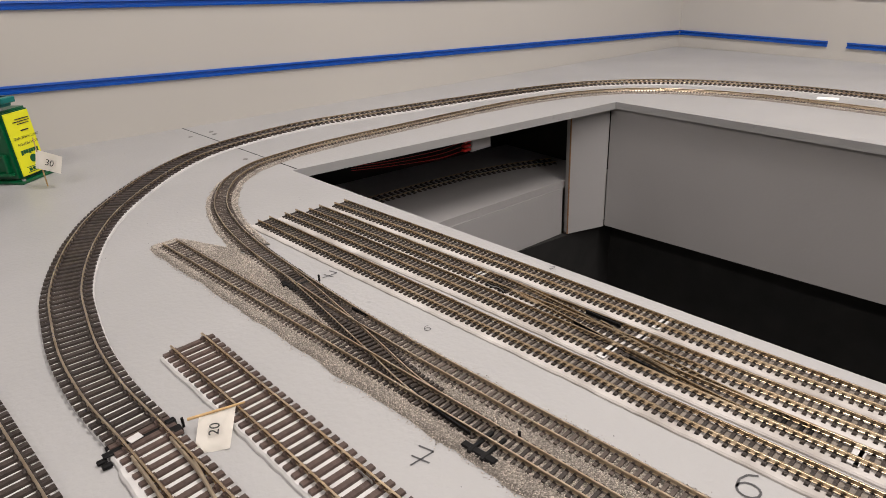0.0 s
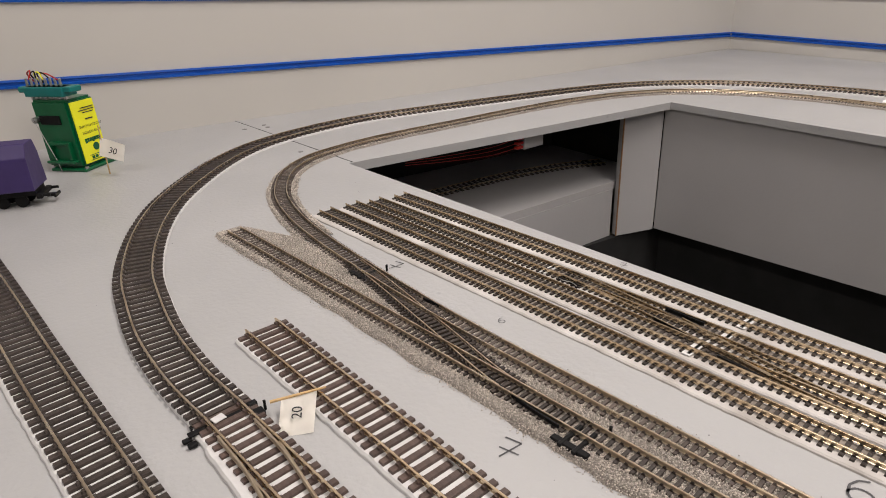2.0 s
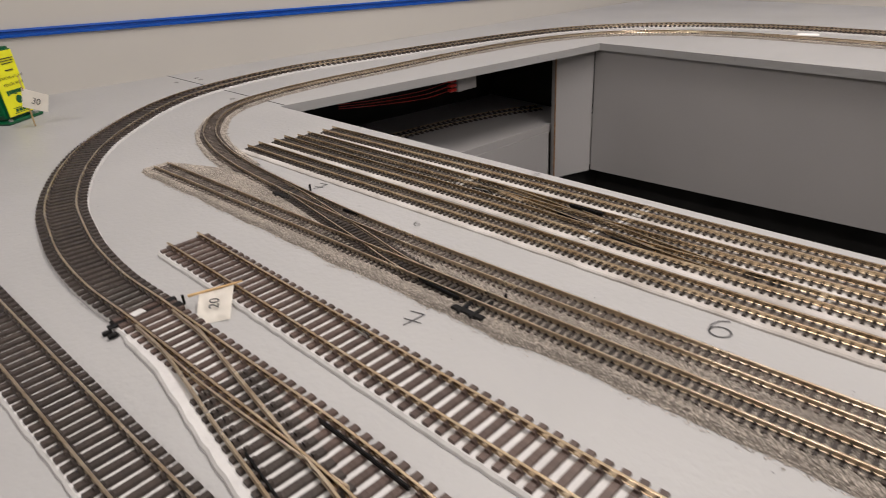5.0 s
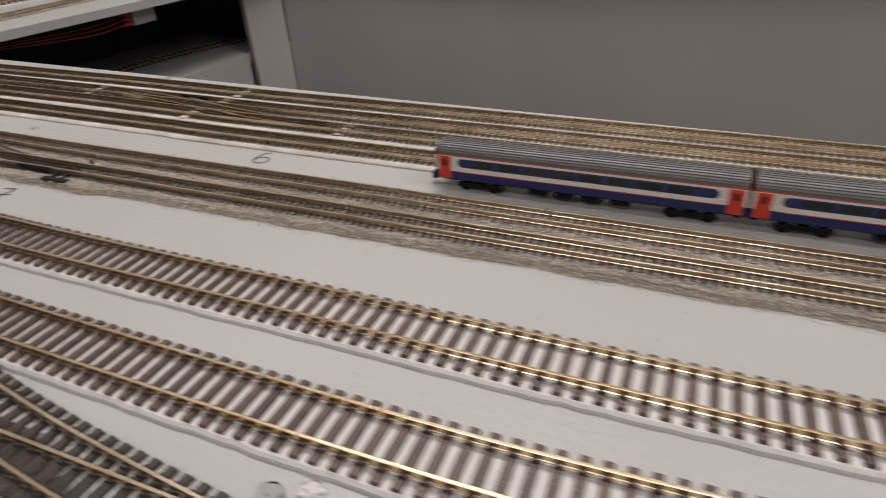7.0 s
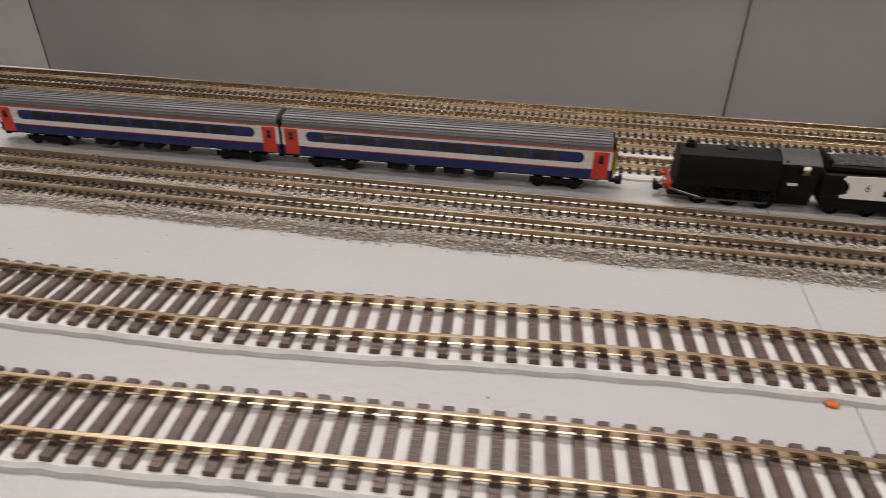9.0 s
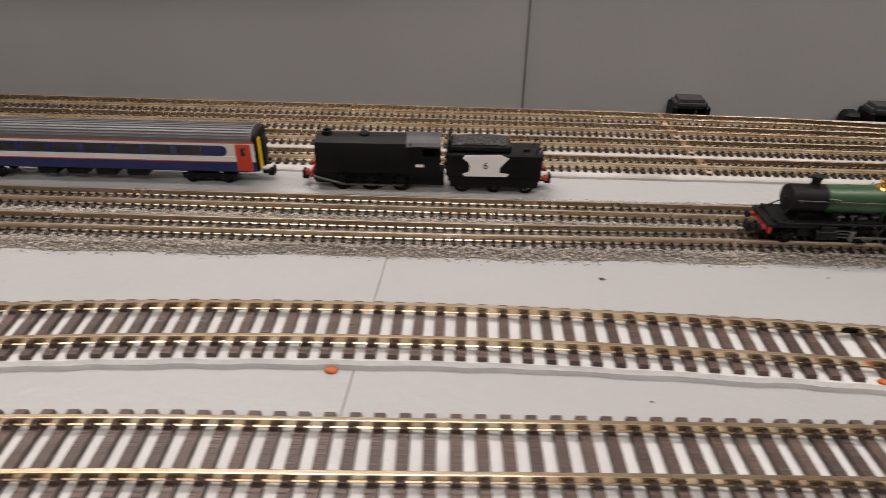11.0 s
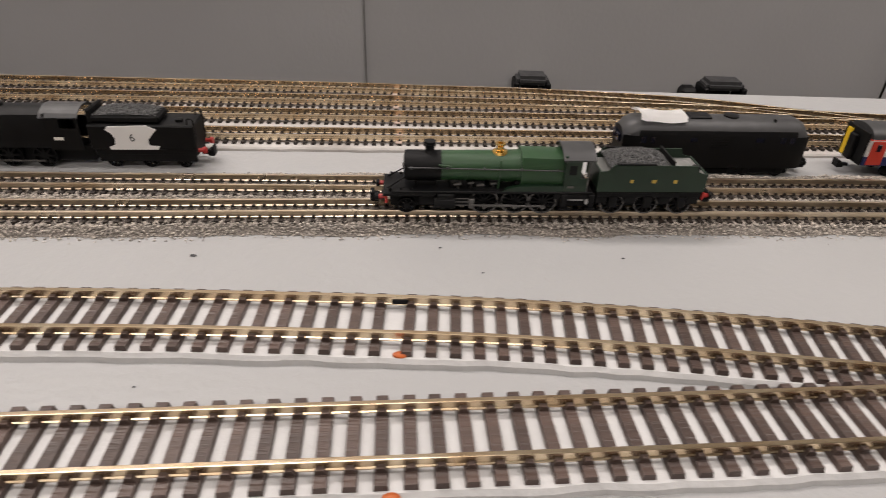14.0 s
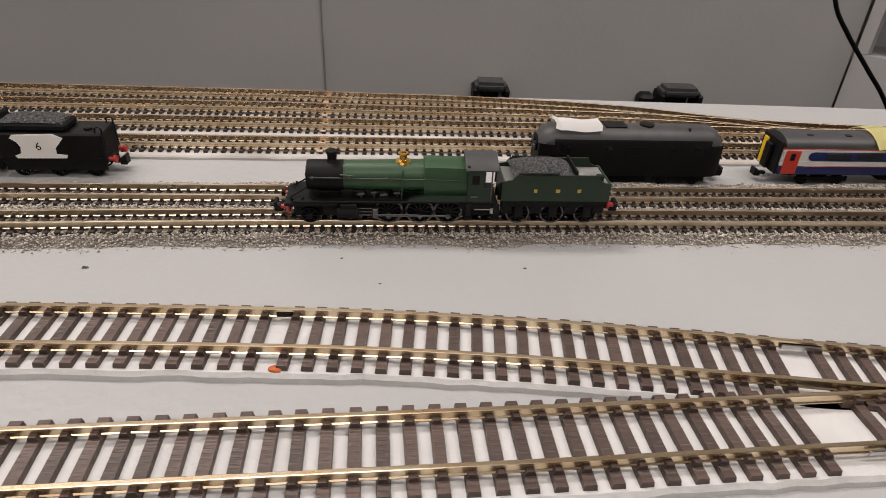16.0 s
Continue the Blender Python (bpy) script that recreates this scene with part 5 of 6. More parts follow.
        box(bm, 0.0390, 0.0610, s * 0.0078 - 0.0003, s * 0.0078 + 0.0003, 0.0036, 0.0044, 0.0001)
        for x in (0.0395, 0.0505, 0.0605):
            cyl(bm, (x, s * 0.0070, 0.0040), (x, s * 0.0086, 0.0040), 0.0009, 8)
        part("coupling_rod", bm, M_ROD, th, "dull metal coupling rods")
        for x in (0.0395, 0.0505, 0.0605):
            spoked_wheel(th, x, s * 0.0062, 0.0052, 0.0052, 12, sign=s)
        spoked_wheel(th, 0.0118, s * 0.0060, 0.0032, 0.0032, 8, M_SMOKE, sign=s)
    # buffer beam, coupling, cab
    bm = bmesh.new()
    box(bm, 0.0042, 0.0052, -0.0080, 0.0080, 0.0050, 0.0085, 0.0003)
    part("buffer_beam", bm, M_BUFR, th, "red buffer beam")
    buffers(th, 0.0042, 0.0068, -1, 0.0055)
    coupling(th, 0.0050, 0.0036, -1)
    bm = bmesh.new()
    box(bm, 0.0668, 0.0676, -0.0074, 0.0074, 0.0104, 0.0250)
    cab = part("cab_front", bm, M_GD, th, "dark green cab front")
    for s in (-1, 1):
        bm = bmesh.new()
        out = [(0.0670, 0.0104), (0.0752, 0.0104), (0.0752, 0.0160), (0.0727, 0.0160), (0.0727, 0.0233), (0.0670, 0.0233)]
        lo = [bm.verts.new((x, s * 0.0080, z)) for x, z in out]
        hi = [bm.verts.new((x, s * 0.0074, z)) for x, z in out]
        bm.faces.new(lo)
        bm.faces.new(hi[::-1])
        for k in range(6):
            j = (k + 1) % 6
            bm.faces.new((lo[k], lo[j], hi[j], hi[k]))
        bmesh.ops.recalc_face_normals(bm, faces=bm.faces)
        part("cab_side", bm, M_GD, th, "dark green cab side")
    for s in (-1, 1):
        bm = bmesh.new()
        cyl(bm, (0.0754, s * 0.0078, 0.0104), (0.0754, s * 0.0078, 0.0228), 0.0003, 6)
        part("handrail", bm, M_ROD, cab, "thin cab handrail")
        bm = bmesh.new()
        box(bm, 0.0684, 0.0710, s * 0.0080 - 0.0001, s * 0.0080 + 0.0001, 0.0176, 0.0214)
        part("pane", bm, M_SMOKE, cab, "dark cab window")
    bm = bmesh.new()
    n = 12
    arc = [(-0.0081 + 0.0162 * k / n, 0.0230 + 0.0036 * math.sin(math.pi * k / n) ** 0.7) for k in range(n + 1)]
    lo = [[bm.verts.new((x, y, z)) for y, z in arc] for x in (0.0660, 0.0775)]
    hi = [[bm.verts.new((x, y, z + 0.0005)) for y, z in arc] for x in (0.0660, 0.0775)]
    for k in range(n):
        bm.faces.new((lo[0][k], lo[0][k + 1], lo[1][k + 1], lo[1][k]))
        bm.faces.new((hi[0][k], hi[1][k], hi[1][k + 1], hi[0][k + 1]))
    for s in (0, 1):
        for k in range(n):
            bm.faces.new((lo[s][k], hi[s][k], hi[s][k + 1], lo[s][k + 1]))
    bmesh.ops.recalc_face_normals(bm, faces=bm.faces)
    part("cab_roof", bm, M_GREYROOF, th, "dark grey curved cab roof", smooth=True)
    bm = bmesh.new()
    box(bm, 0.0682, 0.0706, -0.0084, -0.0083, 0.0122, 0.0131)
    part("number_plate", bm, M_ROD, cab, "tiny dull plate")
    bm = bmesh.new()
    for x in (0.0665, 0.0765):
        for s in (-1, 1):
            box(bm, x, x + 0.0022, s * 0.0082 - 0.0006, s * 0.0082 + 0.0006, 0.0035, 0.0095, 0.0002)
            box(bm, x - 0.0004, x + 0.0026, s * 0.0090 - 0.0006, s * 0.0090 + 0.0006, 0.0033, 0.0038)
    part("cab_step", bm, M_SMOKE, th)
    bm = bmesh.new()
    box(bm, 0.0700, 0.0790, -0.004, 0.004, 0.0040, 0.0072, 0.0005)
    box(bm, 0.0755, 0.0775, -0.0084, -0.0066, 0.0050, 0.0075, 0.0003)
    part("drawbar", bm, M_STEEL, th, "bright metal drawbar")
    # tender
    td = th
    bm = bmesh.new()
    prof = [(0.0790, 0.0108), (0.1180, 0.0108), (0.1180, 0.0184), (0.1158, 0.0186), (0.1142, 0.0196), (0.1135, 0.0218), (0.0840, 0.0218), (0.0825, 0.0196), (0.0790, 0.0190)]
    for s in (-1, 1):
        lo = [bm.verts.new((x, s * 0.0083, z)) for x, z in prof]
        hi = [bm.verts.new((x, s * 0.0077, z)) for x, z in prof]
        bm.faces.new(lo)
        bm.faces.new(hi[::-1])
        for k in range(len(prof)):
            j = (k + 1) % len(prof)
            bm.faces.new((lo[k], lo[j], hi[j], hi[k]))
    box(bm, 0.1174, 0.1180, -0.0077, 0.0077, 0.0108, 0.0184)
    box(bm, 0.0795, 0.0801, -0.0077, 0.0077, 0.0108, 0.0188)
    bmesh.ops.recalc_face_normals(bm, faces=bm.faces)
    tank = part("tender_tank", bm, M_GD, td, "dark green tender sides")
    bm = bmesh.new()
    box(bm, 0.0801, 0.1174, -0.0077, 0.0077, 0.0166, 0.0180, 0.0002)
    part("tender_deck", bm, M_DECK, td, "grey tender deck")
    bm = bmesh.new()
    box(bm, 0.1050, 0.1056, -0.0076, 0.0076, 0.0180, 0.0232)
    part("coal_plate", bm, M_SMOKE, td)
    bm = bmesh.new()
    lathe_z(bm, [(0.0178, 0.0036), (0.0192, 0.0036), (0.0200, 0.0028), (0.0204, 0.0012)], 20, 0.1105, -0.001)
    part("tank_filler", bm, M_DECK, td, "shiny grey filler dome", smooth=True)
    bm = bmesh.new()
    cyl(bm, (0.1145, -0.0050, 0.0180), (0.1145, -0.0050, 0.0204), 0.0015, 12)
    part("filler_cap", bm, M_SMOKE, td, "black filler cap")
    for s in (-1, 1):
        bm = bmesh.new()
        box(bm, 0.0845, 0.0990, s * 0.0078 - 0.0004, s * 0.0078 + 0.0004, 0.0218, 0.0225, 0.0002)
        part("fender", bm, M_SMOKE, td)
    coal_heap(td, 0.0832, 0.1050, -0.0074, 0.0074, 0.0206, 0.0036, 4, 1700)
    x = 0.0905
    for w in (0.0011, 0.0015, 0.0012):
        bm = bmesh.new()
        box(bm, x, x + w, -0.00845, -0.0083, 0.0146, 0.0160)
        part("letter_shape", bm, M_GOLD, tank, "small gold lettering mark")
        x += 0.0078
    bm = bmesh.new()
    box(bm, 0.0795, 0.1178, -0.0080, 0.0080, 0.0098, 0.0107, 0.0002)
    for s in (-1, 1):
        box(bm, 0.0800, 0.1175, s * 0.0046 - 0.0005, s * 0.0046 + 0.0005, 0.0045, 0.0110, 0.0002)
    box(bm, 0.0810, 0.1170, -0.0035, 0.0035, 0.0020, 0.0088, 0.0003)
    for s in (-1, 1):
        box(bm, 0.0795, 0.1178, s * 0.0070 - 0.0004, s * 0.0070 + 0.0004, 0.0078, 0.0110, 0.0002)
        for xw in (0.0860, 0.0985, 0.1110):
            box(bm, xw - 0.0016, xw + 0.0016, s * 0.0074 - 0.0006, s * 0.0074 + 0.0006, 0.0034, 0.0084, 0.0004)
        for xw in (0.0815, 0.0922, 0.1047, 0.1150):
            box(bm, xw - 0.0022, xw + 0.0022, s * 0.0070 - 0.0004, s * 0.0070 + 0.0004, 0.0050, 0.0080, 0.0003)
    part("tender_frame", bm, M_SMOKE, td)
    for s in (-1, 1):
        for xw in (0.0860, 0.0985, 0.1110):
            spoked_wheel(td, xw, s * 0.0060, 0.0044, 0.0044, 10, sign=s)
    bm = bmesh.new()
    box(bm, 0.1180, 0.1187, -0.0080, 0.0080, 0.0072, 0.0104, 0.0002)
    part("buffer_beam", bm, M_BUFR, td, "red buffer beam")
    buffers(td, 0.1187, 0.0080, 1, 0.0055)
    coupling(td, 0.1180, 0.0042, 1)
    return th


ENG_X = 0.7805
green_engine(pose(ENG_X, front_y(ENG_X) + 0.0004, 0.0061, 0, 0, math.degrees(math.atan(0.042))) @ Matrix.Diagonal((1.03, 1, 0.94, 1)))

# coaches
M_SILV = mat("silver_grey_roof", (0.13, 0.13, 0.135), 0.42, var=0.2, vscale=120)
M_WHT = mat("white_livery", (0.75, 0.74, 0.72), 0.35, var=0.06, vscale=100)
M_NAVY = mat("navy_livery", (0.012, 0.022, 0.12), 0.32, var=0.15, vscale=100)
M_GLASS = mat("dark_tinted_window", (0.006, 0.008, 0.02), 0.12, var=0.2, vscale=60)
M_PANE = mat("grey_coach_window", (0.030, 0.034, 0.044), 0.2, var=0.5, vscale=45)
M_DOOR = mat("red_door_livery", (0.60, 0.05, 0.03), 0.35, var=0.12, vscale=100)
M_YELL = mat("yellow_end", (0.8, 0.52, 0.01), 0.4, var=0.1, vscale=100)


def coach(m, label, roof_mat, ribs, yellow=(False, True)):
    th = thing("passenger_coach", label, "model coach", m, group="passenger coaches")
    L, W = 0.1580, 0.0172
    h = W / 2

    def band(name, z0, z1, material, y=h, x0=0.0, x1=L, lab="", bev=0.0002, parent=th):
        bm = bmesh.new()
        box(bm, x0, x1, -y, y, z0, z1, bev)
        return part(name, bm, material, parent, lab)
    band("lower_side", 0.0078, 0.0128, M_NAVY, lab="navy blue lower body band")
    band("waist_band", 0.0128, 0.0158, M_WHT, lab="white waist band")
    band("window_band", 0.0158, 0.0206, M_WHT, h - 0.0002, lab="white window surround")
    band("upper_band", 0.0206, 0.0222, M_WHT, lab="white upper band")
    band("stripe", 0.0222, 0.0228, M_DOOR, h + 0.0001, lab="thin red line")
    band("stripe", 0.0124, 0.0128, M_DOOR, h + 0.0001, 0.012, L - 0.012, lab="thin red line")
    # one long dark window strip with rounded ends, and the panes in it
    for s in (-1, 1):
        bm = bmesh.new()
        pts = []
        x0, x1, zc, r = 0.0125, L - 0.0125, 0.0184, 0.0026
        for k in range(9):
            t = math.pi / 2 + math.pi * k / 8
            pts.append((x0 + r + r * math.cos(t), zc + r * math.sin(t)))
        for k in range(9):
            t = -math.pi / 2 + math.pi * k / 8
            pts.append((x1 - r + r * math.cos(t), zc + r * math.sin(t)))
        lo = [bm.verts.new((x, s * (h - 0.0004), z)) for x, z in pts]
        hi = [bm.verts.new((x, s * (h + 0.0001), z)) for x, z in pts]
        bm.faces.new(hi)
        for k in range(len(pts)):
            j = (k + 1) % len(pts)
            bm.faces.new((lo[k], lo[j], hi[j], hi[k]))
        bmesh.ops.recalc_face_normals(bm, faces=bm.faces)
        strip = part("window_strip", bm, M_NAVY, th, "dark blue window strip")
        for k in range(8):
            bm = bmesh.new()
            xx = 0.021 + k * 0.01445
            box(bm, xx, xx + 0.0118, s * (h + 0.00005) - 0.00012, s * (h + 0.00005) + 0.00012, 0.0165, 0.0203, 0.00008)
            part("pane", bm, M_PANE, strip)
        for xd in (0.0015, L - 0.0085):
            bm = bmesh.new()
            box(bm, xd, xd + 0.0070, s * h - 0.0003, s * h + 0.0003, 0.0082, 0.0219, 0.0002)
            dr = part("door", bm, M_DOOR, th, "bright red passenger door")
            bm = bmesh.new()
            box(bm, xd + 0.0023, xd + 0.0047, s * (h + 0.0002) - 0.0002, s * (h + 0.0002) + 0.0002, 0.0160, 0.0202, 0.0002)
            part("pane", bm, M_GLASS, dr)
    # roof
    n = 14
    bm = bmesh.new()
    arc = [(h * math.cos(math.pi * k / n), 0.0228 + 0.0058 * math.sin(math.pi * k / n) ** 0.85) for k in range(n + 1)]
    lo = [bm.verts.new((0.0008, y, z)) for y, z in arc]
    hi = [bm.verts.new((L - 0.0008, y, z)) for y, z in arc]
    for k in range(n):
        bm.faces.new((lo[k], lo[k + 1], hi[k + 1], hi[k]))
    bm.faces.new(lo[::-1])
    bm.faces.new(hi)
    bmesh.ops.recalc_face_normals(bm, faces=bm.faces)
    roof = part("roof", bm, roof_mat, th, "grey ribbed coach roof" if ribs else "plain dark grey coach roof", smooth=True)
    if ribs:
        for k in range(1, n):
            y, z = arc[k]
            bm = bmesh.new()
            box(bm, 0.0012, L - 0.0012, y - 0.0002, y + 0.0002, z - 0.0001, z + 0.0003)
            part("rib", bm, roof_mat, roof)
    else:
        bm = bmesh.new()
        for x in (0.012, 0.030, 0.060, 0.1):
            box(bm, x, x + 0.003, -0.004, -0.002, 0.0278, 0.0285, 0.0002)
        part("roof_vent", bm, M_SMOKE, roof)
    for e, s in ((0.0, -1), (L, 1)):
        bm = bmesh.new()
        box(bm, min(e, e + s * 0.001), max(e, e + s * 0.001), -h + 0.0004, h - 0.0004, 0.0075, 0.0262, 0.0004)
        end = part("coach_end", bm, M_SMOKE, th, "black coach end")
        if yellow[0 if s < 0 else 1]:
            for y0 in ((-0.0062,) if s > 0 else (0.0026,)):
                bm = bmesh.new()
                box(bm, min(e + s * 0.001, e + s * 0.0018), max(e + s * 0.001, e + s * 0.0018), y0, y0 + 0.0035, 0.0085, 0.0240, 0.0003)
                part("yellow_panel", bm, M_YELL, end, "yellow corridor end panel")
        bm = bmesh.new()
        box(bm, min(e + s * 0.001, e + s * 0.0028), max(e + s * 0.001, e + s * 0.0028), -0.0024, 0.0024, 0.0080, 0.0225, 0.0005)
        part("gangway", bm, M_BLACK, end, "black gangway")
        coupling(th, e, 0.0042, s)
    bm = bmesh.new()
    box(bm, 0.004, L - 0.004, -0.0070, 0.0070, 0.0066, 0.0079, 0.0002)
    for x in (0.052, 0.066, 0.080, 0.095):
        box(bm, x, x + 0.010, -0.0066, 0.0066, 0.0032, 0.0068, 0.0005)
    part("underframe", bm, M_BLACK, th)
    for xc in (0.024, L - 0.024):
        bm = bmesh.new()
        for s in (-1, 1):
            box(bm, xc - 0.0125, xc + 0.0125, s * 0.0062 - 0.0005, s * 0.0062 + 0.0005, 0.0028, 0.0056, 0.0003)
            for d in (-0.0085, 0.0085):
                box(bm, xc + d - 0.0016, xc + d + 0.0016, s * 0.0066 - 0.0006, s * 0.0066 + 0.0006, 0.0022, 0.0056, 0.0003)
        box(bm, xc - 0.003, xc + 0.003, -0.0056, 0.0056, 0.0034, 0.0066, 0.0003)
        bg = part("bogie", bm, M_BLACK, th)
        for d in (-0.0085, 0.0085):
            for s in (-1, 1):
                bm = bmesh.new()
                cyl(bm, (xc + d, s * 0.0042, 0.0031), (xc + d, s * 0.0054, 0.0031), 0.0031, 14)
                part("wheel", bm, M_SMOKE, bg)
    return th


def stand_y(x):
    """The near side of the stock that stands on the plain strip of board."""
    return 0.0812 + 0.0405 * x


SLOPE = math.degrees(math.atan(0.0405))
for x0, lab in ((0.2530, "red, white and navy passenger coach with grey ribbed roof"), (0.4125, "red, white and navy passenger coach with grey ribbed roof")):
    coach(pose(x0, stand_y(x0) + 0.0085, 0, 0, 0, SLOPE) @ Matrix.Diagonal((1, 1, 0.95, 1)), lab, M_SILV, True)
c3 = coach(pose(0.9935, stand_y(0.9935) + 0.0030, 0, 0, 0, SLOPE) @ Matrix.Diagonal((1, 1, 0.82, 1)), "red, white and navy passenger coach with plain dark roof", M_GREYROOF, False, (True, False))

# the note lying on that coach
M_NOTE = mat("pale_yellow_note", (0.78, 0.72, 0.36), 0.8, var=0.05, vscale=60)
M_PAPER = mat("white_paper", (0.90, 0.89, 0.88), 0.8, var=0.05, vscale=80)
bm = bmesh.new()
g = [[bm.verts.new((1.036 + 0.026 * i / 6, 0.1145 + 0.026 * j / 6, 0.0246 - 0.005 * abs(j / 3 - 1) ** 2 + 0.001 * math.sin(i))) for j in range(7)] for i in range(7)]
for i in range(6):
    for j in range(6):
        bm.faces.new((g[i][j], g[i + 1][j], g[i + 1][j + 1], g[i][j + 1]))
bmesh.ops.solidify(bm, geom=bm.faces[:], thickness=0.0003)
tagged(part("paper_note", bm, M_NOTE), "pale yellow paper note lying on a coach roof", "paper note")


def black_engine(m):
    """The plain black engine with a slab-sided casing; x from its front to the tender's end."""
    th = thing("steam_locomotive", "plain black slab-sided model steam locomotive with tender", "model locomotive", m, group="model locomotives")
    bm = bmesh.new()
    prof = [(-0.0072, 0.0090), (-0.0080, 0.0105), (-0.0080, 0.0190), (-0.0066, 0.0232), (-0.0034, 0.0250), (0.0034, 0.0250), (0.0066, 0.0232), (0.0080, 0.0190), (0.0080, 0.0105), (0.0072, 0.0090)]
    a = [bm.verts.new((0.0060, y * 0.96, z - 0.0004)) for y, z in prof]
    b = [bm.verts.new((0.0520, y, z)) for y, z in prof]
    for i in range(len(prof)):
        j = (i + 1) % len(prof)
        bm.faces.new((a[i], a[j], b[j], b[i]))
    bm.faces.new(a[::-1])
    bm.faces.new(b)
    bmesh.ops.recalc_face_normals(bm, faces=bm.faces)
    part("casing", bm, M_SMOKE, th, "matt black boiler casing", smooth=True)
    bm = bmesh.new()
    lathe_z(bm, [(0.0244, 0.0026), (0.0256, 0.0024), (0.0266, 0.0025), (0.0266, 0.0017), (0.0252, 0.0016)], 14, 0.0110, 0)
    part("chimney", bm, M_BLACK, th)
    bm = bmesh.new()
    lathe_z(bm, [(0.0246, 0.0028), (0.0256, 0.0027), (0.0262, 0.0020)], 14, 0.0290, 0)
    part("dome", bm, M_BLACK, th)
    bm = bmesh.new()
    for s in (-1, 1):
        box(bm, 0.0520, 0.0660, s * 0.0080 - 0.0003, s * 0.0080 + 0.0003, 0.0085, 0.0180)
        box(bm, 0.0520, 0.0580, s * 0.0080 - 0.0003, s * 0.0080 + 0.0003, 0.0180, 0.0225)
        box(bm, 0.0648, 0.0660, s * 0.0080 - 0.0003, s * 0.0080 + 0.0003, 0.0180, 0.0225)
    box(bm, 0.0518, 0.0525, -0.0080, 0.0080, 0.0085, 0.0240)
    cab = part("cab", bm, M_SMOKE, th)
    n = 10
    bm = bmesh.new()
    arc = [(-0.0084 + 0.0168 * k / n, 0.0222 + 0.0034 * math.sin(math.pi * k / n) ** 0.8) for k in range(n + 1)]
    rows = [[bm.verts.new((x, y, z + d)) for y, z in arc] for x, d in ((0.0500, 0), (0.0665, 0), (0.0665, 0.0005), (0.0500, 0.0005))]
    for k in range(n):
        for r in range(4):
            q = (r + 1) % 4
            bm.faces.new((rows[r][k], rows[r][k + 1], rows[q][k + 1], rows[q][k]))
    bmesh.ops.recalc_face_normals(bm, faces=bm.faces)
    part("cab_roof", bm, M_GREYROOF, th, "dark grey cab roof")
    bm = bmesh.new()
    box(bm, 0.0545, 0.0585, -0.0086, -0.0083, 0.0130, 0.0142)
    part("number_plate", bm, M_CARD, cab, "tiny pale number mark")
    bm = bmesh.new()
    box(bm, 0.0040, 0.0680, -0.0040, 0.0040, 0.0020, 0.0092, 0.0004)
    box(bm, 0.0040, 0.0170, -0.0065, 0.0065, 0.0040, 0.0090, 0.0006)
    part("frames", bm, M_SMOKE, th)
    for s in (-1, 1):
        for x in (0.0180, 0.0320, 0.0470):
            spoked_wheel(th, x, s * 0.0062, 0.0053, 0.0053, 8, M_SMOKE, s)
        bm = bmesh.new()
        box(bm, 0.0175, 0.0475, s * 0.0078 - 0.0003, s * 0.0078 + 0.0003, 0.0030, 0.0038)
        cyl(bm, (0.0040, s * 0.0070, 0.0066), (0.0180, s * 0.0078, 0.0036), 0.0006, 6)
        part("coupling_rod", bm, M_ROD, th, "dull metal coupling rod")
    buffers(th, 0.0040, 0.0082, -1, 0.0055, M_BUFR)
    bm = bmesh.new()
    box(bm, 0.0035, 0.0045, -0.0078, 0.0078, 0.0062, 0.0100, 0.0002)
    part("buffer_beam", bm, M_BUFR, th, "red buffer beam")
    coupling(th, 0.0036, 0.0040, -1)
    bm = bmesh.new()
    for s in (-1, 1):
        cyl(bm, (0.0005, s * 0.004, 0.0020), (0.0030, s * 0.004, 0.0080), 0.0003, 6)
    part("steam_pipe", bm, M_STEEL, th, "thin bright pipes")
    # tender
    bm = bmesh.new()
    box(bm, 0.0690, 0.1150, -0.0080, 0.0080, 0.0086, 0.0196, 0.0006)
    box(bm, 0.0700, 0.1000, -0.0062, 0.0062, 0.0196, 0.0232, 0.0010)
    tank = part("tender_tank", bm, M_SMOKE, th, "matt black tender")
    bm = bmesh.new()
    box(bm, 0.0695, 0.0712, -0.0068, 0.0068, 0.0196, 0.0258, 0.0006)
    part("bulkhead", bm, M_SMOKE, th)
    bm = bmesh.new()
    lathe_z(bm, [(0.0194, 0.0018), (0.0206, 0.0017), (0.0208, 0.0010)], 12, 0.1075, -0.0020)
    part("filler_cap", bm, M_SMOKE, th)
    for y in (-0.0062, 0.0062):
        bm = bmesh.new()
        tube(bm, [(0.1120, y, 0.0196), (0.1122, y, 0.0218), (0.1135, y, 0.0222), (0.1148, y, 0.0216), (0.1150, y, 0.0120)], 0.0004, 6)
        part("handrail", bm, M_SMOKE, th)
    coal_heap(th, 0.0720, 0.0990, -0.0055, 0.0055, 0.0230, 0.0024, 9, 900)
    bm = bmesh.new()
    box(bm, 0.0700, 0.1145, -0.0070, 0.0070, 0.0060, 0.0088, 0.0003)
    for s in (-1, 1):
        box(bm, 0.0710, 0.1140, s * 0.0064 - 0.0005, s * 0.0064 + 0.0005, 0.0030, 0.0080, 0.0003)
    part("tender_frame", bm, M_SMOKE, th)
    for s in (-1, 1):
        for x in (0.0770, 0.0925, 0.1080):
            spoked_wheel(th, x, s * 0.0056, 0.0038, 0.0038, 8, M_SMOKE, s)
    buffers(th, 0.1150, 0.0080, 1, 0.0055, M_BUFR)
    coupling(th, 0.1145, 0.0048, 1)
    return th


